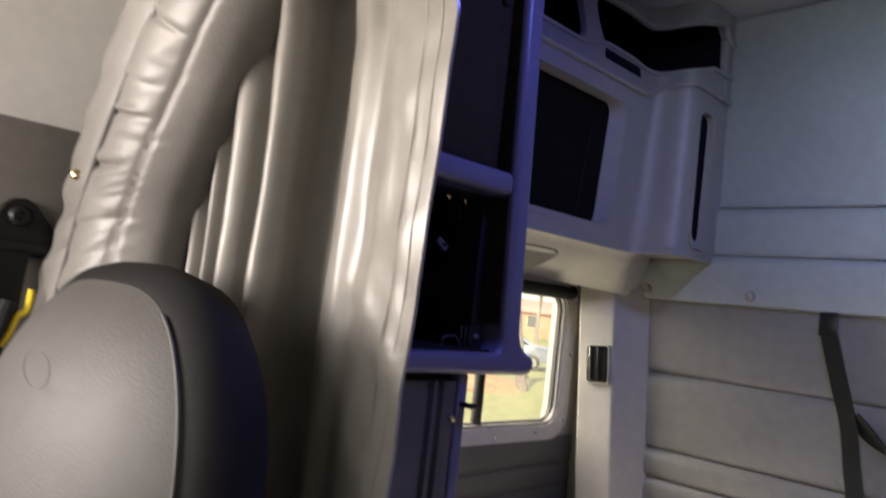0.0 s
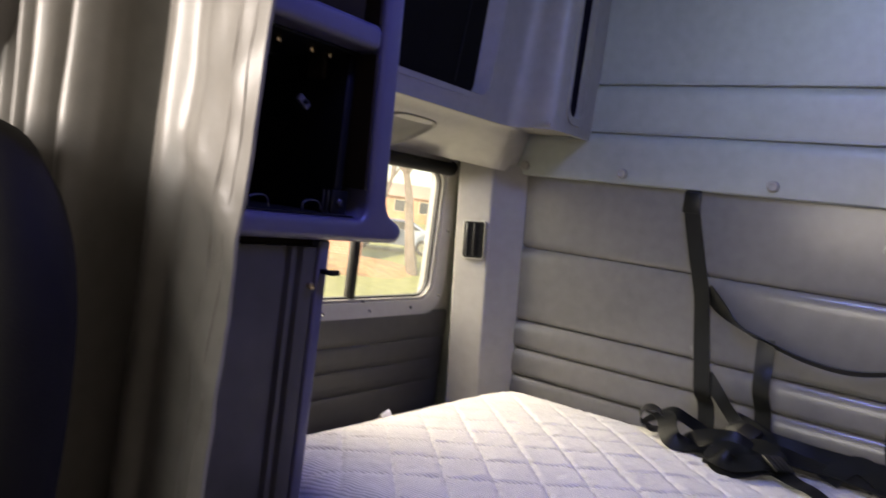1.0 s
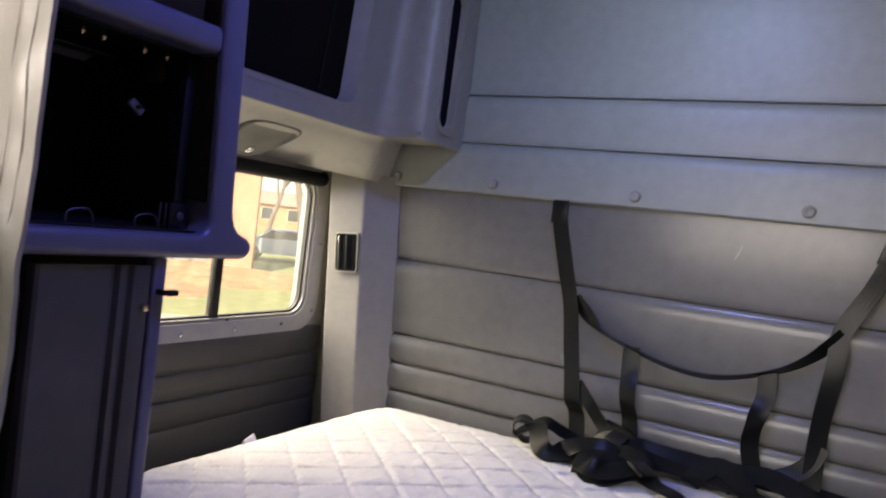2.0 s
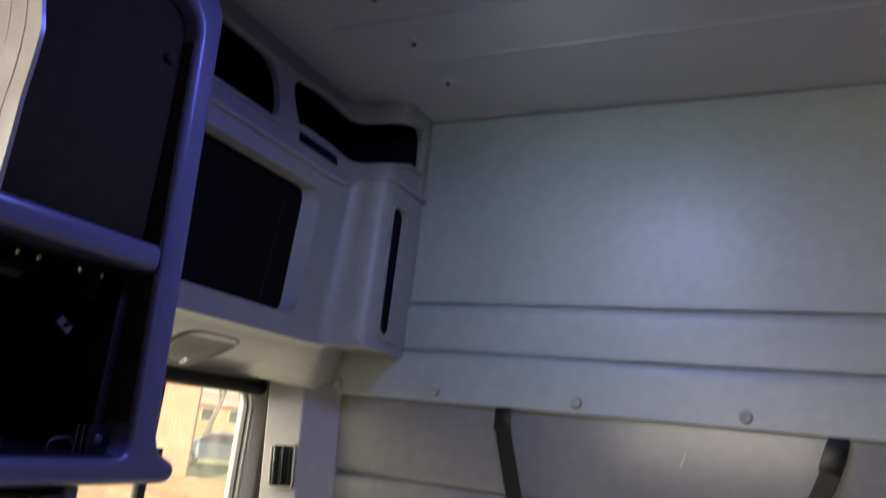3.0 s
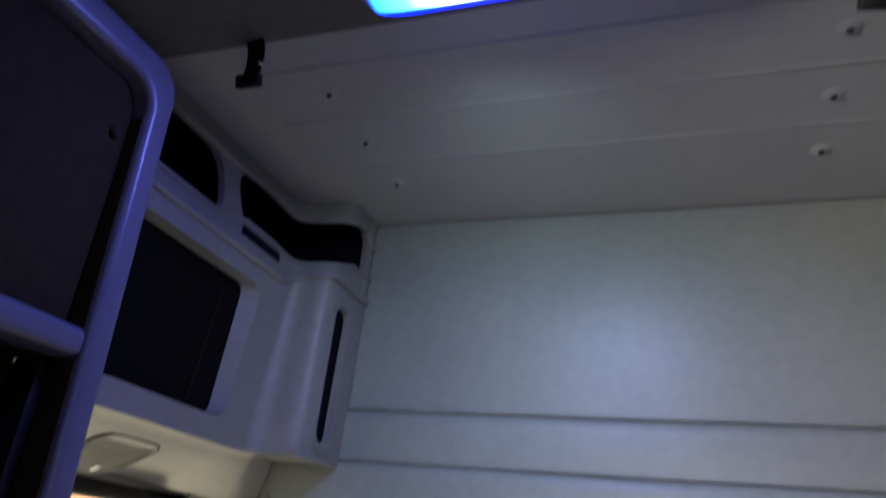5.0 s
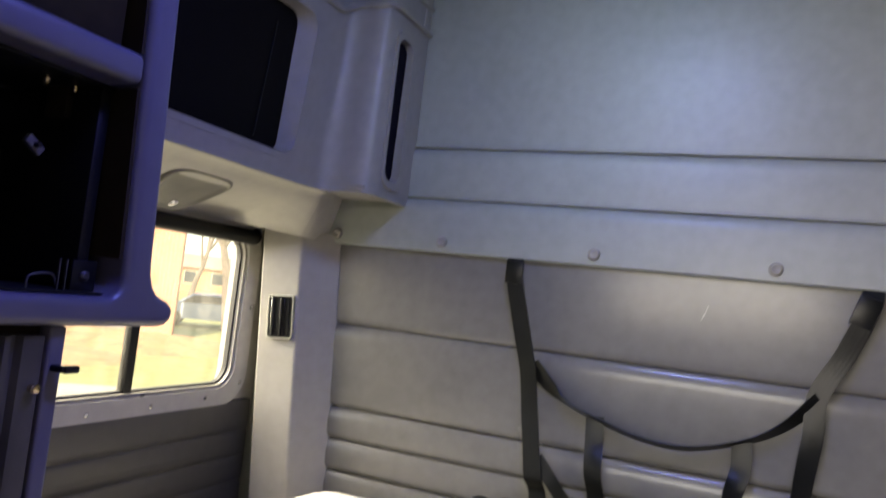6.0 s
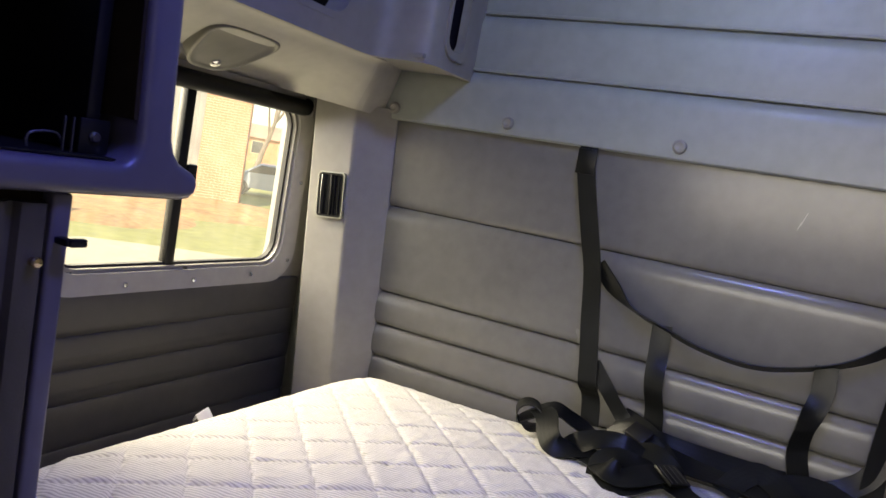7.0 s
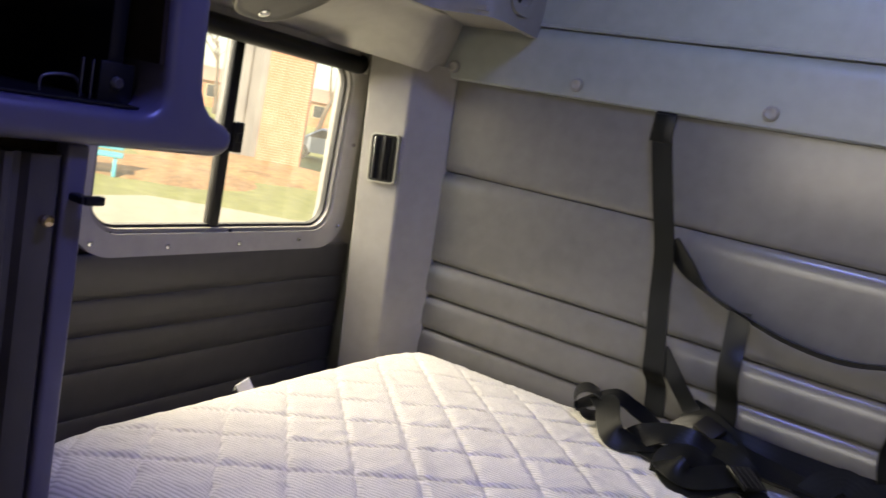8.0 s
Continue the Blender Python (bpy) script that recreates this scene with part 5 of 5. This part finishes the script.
part("lower_trim", box(-0.966, -0.950, 0.12, 0.80, 0.0, 1.364, 0.004), CAB_GREY, cab_left, "beige-grey lower trim panel")
outer = [(u, 0.98 + v) for u, v in rounded(1.98, 1.96, 0.002)]
inner = [(u, 1.42 + v) for u, v in rounded(1.76, 0.74, 0.1)]
solid("wall_cab_front", plate_with_hole(outer, inner, lambda x, z: (x, -1.20, z), (0, -0.05, 0)), CAB_GREY, "front of the cab with the windscreen opening", "wall", "structure")
solid("dashboard", box(-0.96, 0.96, -1.195, -0.75, 0.55, 0.98, 0.05, 4), BLACK_SOFT, "dark dashboard under the windscreen", "dashboard", "structure")


def belt_anchor():
    """Black triangular seat-belt guide bolted to the cab wall, its belt and a yellow cord."""
    ob = thing("seat_belt", "black seat belt on a triangular bolted anchor with yellow cord", "seat belt")
    x = -0.948
    tri = [(0.585, 1.262), (0.600, 1.254), (0.640, 1.205), (0.640, 1.188), (0.628, 1.180), (0.545, 1.184), (0.538, 1.196), (0.560, 1.250), (0.570, 1.260)]
    b = loft([[(x + d, y, z) for y, z in tri] for d in (0.0, 0.010, 0.014)])
    part("anchor_plate", b, BLACK, ob, "black triangular plate")
    part("bolt", moved(lathe([(0.015, 0), (0.015, 0.006), (0.011, 0.010), (0.006, 0.010), (0.005, 0.007), (0, 0.007)], 20), pose(x + 0.014, 0.580, 1.236, 0, 90, 0)), BLACK, ob, "round black bolt head")
    part("guide", box(x + 0.012, x + 0.026, 0.535, 0.622, 1.186, 1.202, 0.006), BLACK, ob)
    part("belt", ribbon([(x + 0.02, 0.575, 1.192), (x + 0.03, 0.570, 1.14), (x + 0.03, 0.562, 0.95), (x + 0.02, 0.56, 0.55)], [(0, 1, 0)] * 4, 0.046), WEB, ob, "black belt")
    part("cord", tube([(x + 0.048, 0.600, 1.138), (x + 0.048, 0.598, 1.110), (x + 0.045, 0.588, 1.100), (x + 0.046, 0.580, 1.075), (x + 0.045, 0.572, 1.06)], 0.0045, 8), YELLOW, ob, "yellow cord")
    part("cord_grip", tube([(x + 0.045, 0.575, 1.12), (x + 0.048, 0.568, 1.09), (x + 0.045, 0.560, 1.05)], 0.010, 8), BLACK, ob)
    ob.location = (0.0, -0.022, -0.010)
    return ob


belt_anchor()

# ---- outside the side window ----
ZG = -1.25
g = bmesh.new()
bmesh.ops.create_grid(g, x_segments=60, y_segments=60, size=600)
for v in g.verts:
    v.co.z = ZG
solid("ground", g, GRASS, "autumn lawn around the parking lot", "lawn", "structure")
pav = bmesh.new()
edge = [(-3, -80), (-12.0, -80), (-11.2, 5.0), (-11.6, 9.4), (-10.6, 10.4), (-9.6, 11.2), (-8.4, 16.0), (-6.5, 80), (40, 80), (40, -80)]
pav = loft([[(x, y, ZG + 0.004) for x, y in edge], [(x, y, ZG + 0.10) for x, y in edge]])
solid("pavement", pav, CONCRETE, "pale concrete parking lot beside the lawn", "pavement", "structure")


def brick_column():
    """A free-standing brick pier with real courses on the two faces that are seen, next to a rendered wall."""
    ob = thing("brick_pier", "tall orange-brown brick pier on the lawn", "brick pier")
    a, w, d, h = Vector((-17.15, 18.2, ZG)), 1.42, 1.2, 6.0
    rot = pose(*a, 0, 0, 40)
    part("core", moved(box(-w / 2 + 0.008, w / 2 - 0.008, 0.008, d, 0, h), rot), MORTAR, ob, "mortar core")
    shape = mesh_of("brick", box(-0.115, 0.115, 0.0, 0.10, -0.038, 0.038, 0.004, 1), BRICK)
    half = mesh_of("brick", box(-0.056, 0.056, 0.0, 0.10, -0.038, 0.038, 0.004, 1), BRICK)
    joined = bmesh.new()
    count = 0
    for c in range(int(h / 0.085)):
        z = 0.045 + c * 0.085
        for s in (-1, 1):
            for k in range(5):
                join(joined, moved(box(-0.004 if s > 0 else -0.10, 0.10 if s > 0 else 0.004, 0.0, 0.23, -0.038, 0.038), rot @ pose(s * w / 2 - (0.10 if s > 0 else -0.10), 0.106 + 0.238 * k - (0.12 if c % 2 and k else 0), z)))
        for k in range(7 if c % 2 else 6):
            cut = bool(c % 2) and k in (0, 6)
            x = -w / 2 + (0.115 + k * 0.238 if not c % 2 else 0.056 if k == 0 else w - 0.056 if k == 6 else 0.234 + (k - 1) * 0.238)
            m = rot @ pose(x, random.uniform(-0.003, 0.003), z)
            if count < 280:
                o = new("brick", half if cut else shape)
                o.parent = ob
                o.matrix_local = m
                count += 1
            else:
                join(joined, moved(box(-0.056 if cut else -0.115, 0.056 if cut else 0.115, 0.0, 0.10, -0.038, 0.038), m))
    rest = part("brick_courses", joined, BRICK, ob, "upper brick courses")
    rest["kind"] = "stuff"
    return ob


brick_column()
wall = thing("building_wall", "grey rendered building wall behind the brick pier", "building")
part("wall", moved(box(-0.8, 0.8, 0, 0.4, 0, 6.2, 0.03), pose(-19.2, 18.25, ZG, 0, 0, 44)), STONE, wall)
for k in range(3):
    part("pilaster", moved(box(-0.12, 0.12, -0.12, 0.05, 0, 6.2, 0.02), pose(-19.2, 18.25, ZG, 0, 0, 44) @ pose(-0.6 + 0.6 * k, 0, 0)), STONE, wall)


bed = lathe([(3.4, 0.0), (3.0, 0.10), (1.8, 0.22), (0.0, 0.26)], 40)
for v in bed.verts:
    v.co.x *= 1 + 0.12 * noise.noise((v.co.x, v.co.y, 0))
solid("mulch_bed", moved(bed, pose(-17.0, 17.0, ZG)), MULCH, "bed of orange leaf mulch round the brick pier", "mulch bed", "stuff")
bed = lathe([(2.6, 0.0), (2.2, 0.06), (1.2, 0.12), (0.0, 0.14)], 40)
for v in bed.verts:
    v.co.x *= 1 + 0.25 * noise.noise((v.co.x, v.co.y, 3))
solid("leaf_litter", moved(bed, pose(-15.6, 12.4, ZG)), MULCH, "scattered orange leaves on the lawn by the kerb", "leaf litter", "stuff")


def tree(x, y, h, seed, leaves=700):
    rr = random.Random(seed)
    ob = thing("tree", "bare-trunked autumn tree with thin orange leaves", "tree", "trees on the lawn")
    trunk = bmesh.new()

    def limb(p, d, length, r, depth, out, tips):
        pts = [p]
        n = 5
        for i in range(n):
            d = (d + Vector((rr.uniform(-0.16, 0.16), rr.uniform(-0.16, 0.16), rr.uniform(-0.02, 0.10)))).normalized()
            pts.append(pts[-1] + d * length / n)
        rings = []
        for i, q in enumerate(pts):
            e = (pts[min(i + 1, n)] - pts[max(i - 1, 0)]).normalized()
            u = e.orthogonal().normalized()
            v = e.cross(u)
            rad = r * (1 - 0.6 * i / n)
            rings.append([q + rad * (math.cos(a) * u + math.sin(a) * v) for a in (2 * math.pi * k / 7 for k in range(7))])
        join(out, loft(rings))
        if depth == 0:
            tips.extend(pts[2:])
            return
        for k in range(4 if depth > 1 else 3):
            q = pts[rr.choice((3, 4, 5))]
            e = (d + Vector((rr.uniform(-0.9, 0.9), rr.uniform(-0.9, 0.9), rr.uniform(0.0, 0.5)))).normalized()
            limb(q, e, length * 0.6, r * 0.45, depth - 1, out, tips)
    tips = []
    limb(Vector((x, y, ZG)), Vector((rr.uniform(-0.15, 0.15), rr.uniform(-0.1, 0.1), 1)), h * 0.5, 0.20, 3, trunk, tips)
    part("trunk", trunk, BARK, ob)
    verts, faces = [], []
    for i in range(leaves):
        c = rr.choice(tips) + Vector((rr.gauss(0, 0.3), rr.gauss(0, 0.3), rr.gauss(0, 0.3)))
        u = Vector((rr.gauss(0, 1), rr.gauss(0, 1), rr.gauss(0, 1))).normalized() * 0.07
        v = u.orthogonal().normalized() * 0.05
        k = len(verts)
        verts += [c - u, c + v, c + u, c - v]
        faces.append((k, k + 1, k + 2, k + 3))
    me = bpy.data.meshes.new("crown")
    me.from_pydata(verts, [], faces)
    me.materials.append(LEAF)
    cr = new("crown", me)
    cr.parent = ob
    tagged(cr, "sparse orange leaves", "", "", "stuff")
    return ob


tree(-14.0, 18.3, 8, 4)
tree(-30.0, 34.0, 9, 5)
tree(-38.0, 50.0, 10, 9)
tree(-46.0, 40.0, 10, 12)
tree(-24.0, 15.5, 8, 15)


def car():
    ob = thing("parked_car", "silver-blue parked saloon car beyond the lawn", "car")
    ob.matrix_world = pose(-20.6, 25.0, ZG, 0, 0, 38)
    prof = [(-2.2, 0.35), (-2.25, 0.65), (-2.1, 0.88), (-1.3, 0.97), (-0.65, 1.40), (0.65, 1.43), (1.35, 1.05), (2.1, 0.98), (2.25, 0.7), (2.2, 0.35)]
    b = loft([[(x * s, y, 0.35 + (z - 0.35) * t) for x, z in prof] for y, s, t in ((-0.86, 0.97, 0.93), (-0.78, 1.0, 1.0), (0.78, 1.0, 1.0), (0.86, 0.97, 0.93))])
    part("body", b, CARPAINT, ob)
    glassline = [(-1.15, 0.99), (-0.62, 1.34), (0.62, 1.37), (1.2, 1.06)]
    for y in (-0.868, 0.858):
        part("side_window", loft([[(x, y + d, z) for x, z in glassline] for d in (0, 0.01)]), CARGLASS, ob)
    for x in (-1.35, 1.35):
        for y in (-0.80, 0.80):
            w = part("wheel", moved(cylinder(0.33, 0.2, 24, bevel=0.03), pose(x, y, 0.33, 90, 0, 0)), BLACK_SOFT, ob)
            part("rim", moved(cylinder(0.2, 0.22, 20, bevel=0.02), pose(x, y, 0.33, 90, 0, 0)), CHROME, w)
    return ob


car()


def house(x, y, turn, w, d, h, rise, mat):
    ob = thing("house", "low brick building with brown roof across the street", "house", "buildings across the street")
    ob.matrix_world = pose(x, y, ZG, 0, 0, turn)
    part("wall", box(-w / 2, w / 2, 0, d, 0, h), mat, ob)
    part("roof", loft([[(xx, -0.4, h), (xx, d + 0.4, h), (xx, d / 2, h + rise)] for xx in (-w / 2 - 0.4, w / 2 + 0.4)]), ROOF, ob)
    for k in range(int(w / 2.6)):
        wx = -w / 2 + 1.5 + 2.6 * k
        win = part("window", box(wx - 0.6, wx + 0.6, -0.04, 0.02, 0.9, 2.2), CONCRETE, ob)
        part("pane", box(wx - 0.52, wx + 0.52, -0.05, -0.03, 0.98, 2.12), CARGLASS, win)
    return ob


house(-50, 57, 42, 30, 10, 2.5, 1.4, BRICK)
house(-70, 44, 60, 24, 10, 2.6, 1.5, STONE)
teal = thing("bench", "small teal painted steel bench on the lawn", "bench")
teal.matrix_world = pose(-14.5, 9.88, ZG, 0, 0, 55)
part("seat", box(-0.75, 0.75, -0.25, 0.25, 0.42, 0.50, 0.02), TEAL, teal)
part("backrest", box(-0.75, 0.75, 0.18, 0.25, 0.55, 1.0, 0.02), TEAL, teal)
for x in (-0.6, 0.6):
    part("leg", box(x - 0.04, x + 0.04, -0.2, 0.22, 0, 0.43, 0.01), TEAL, teal)
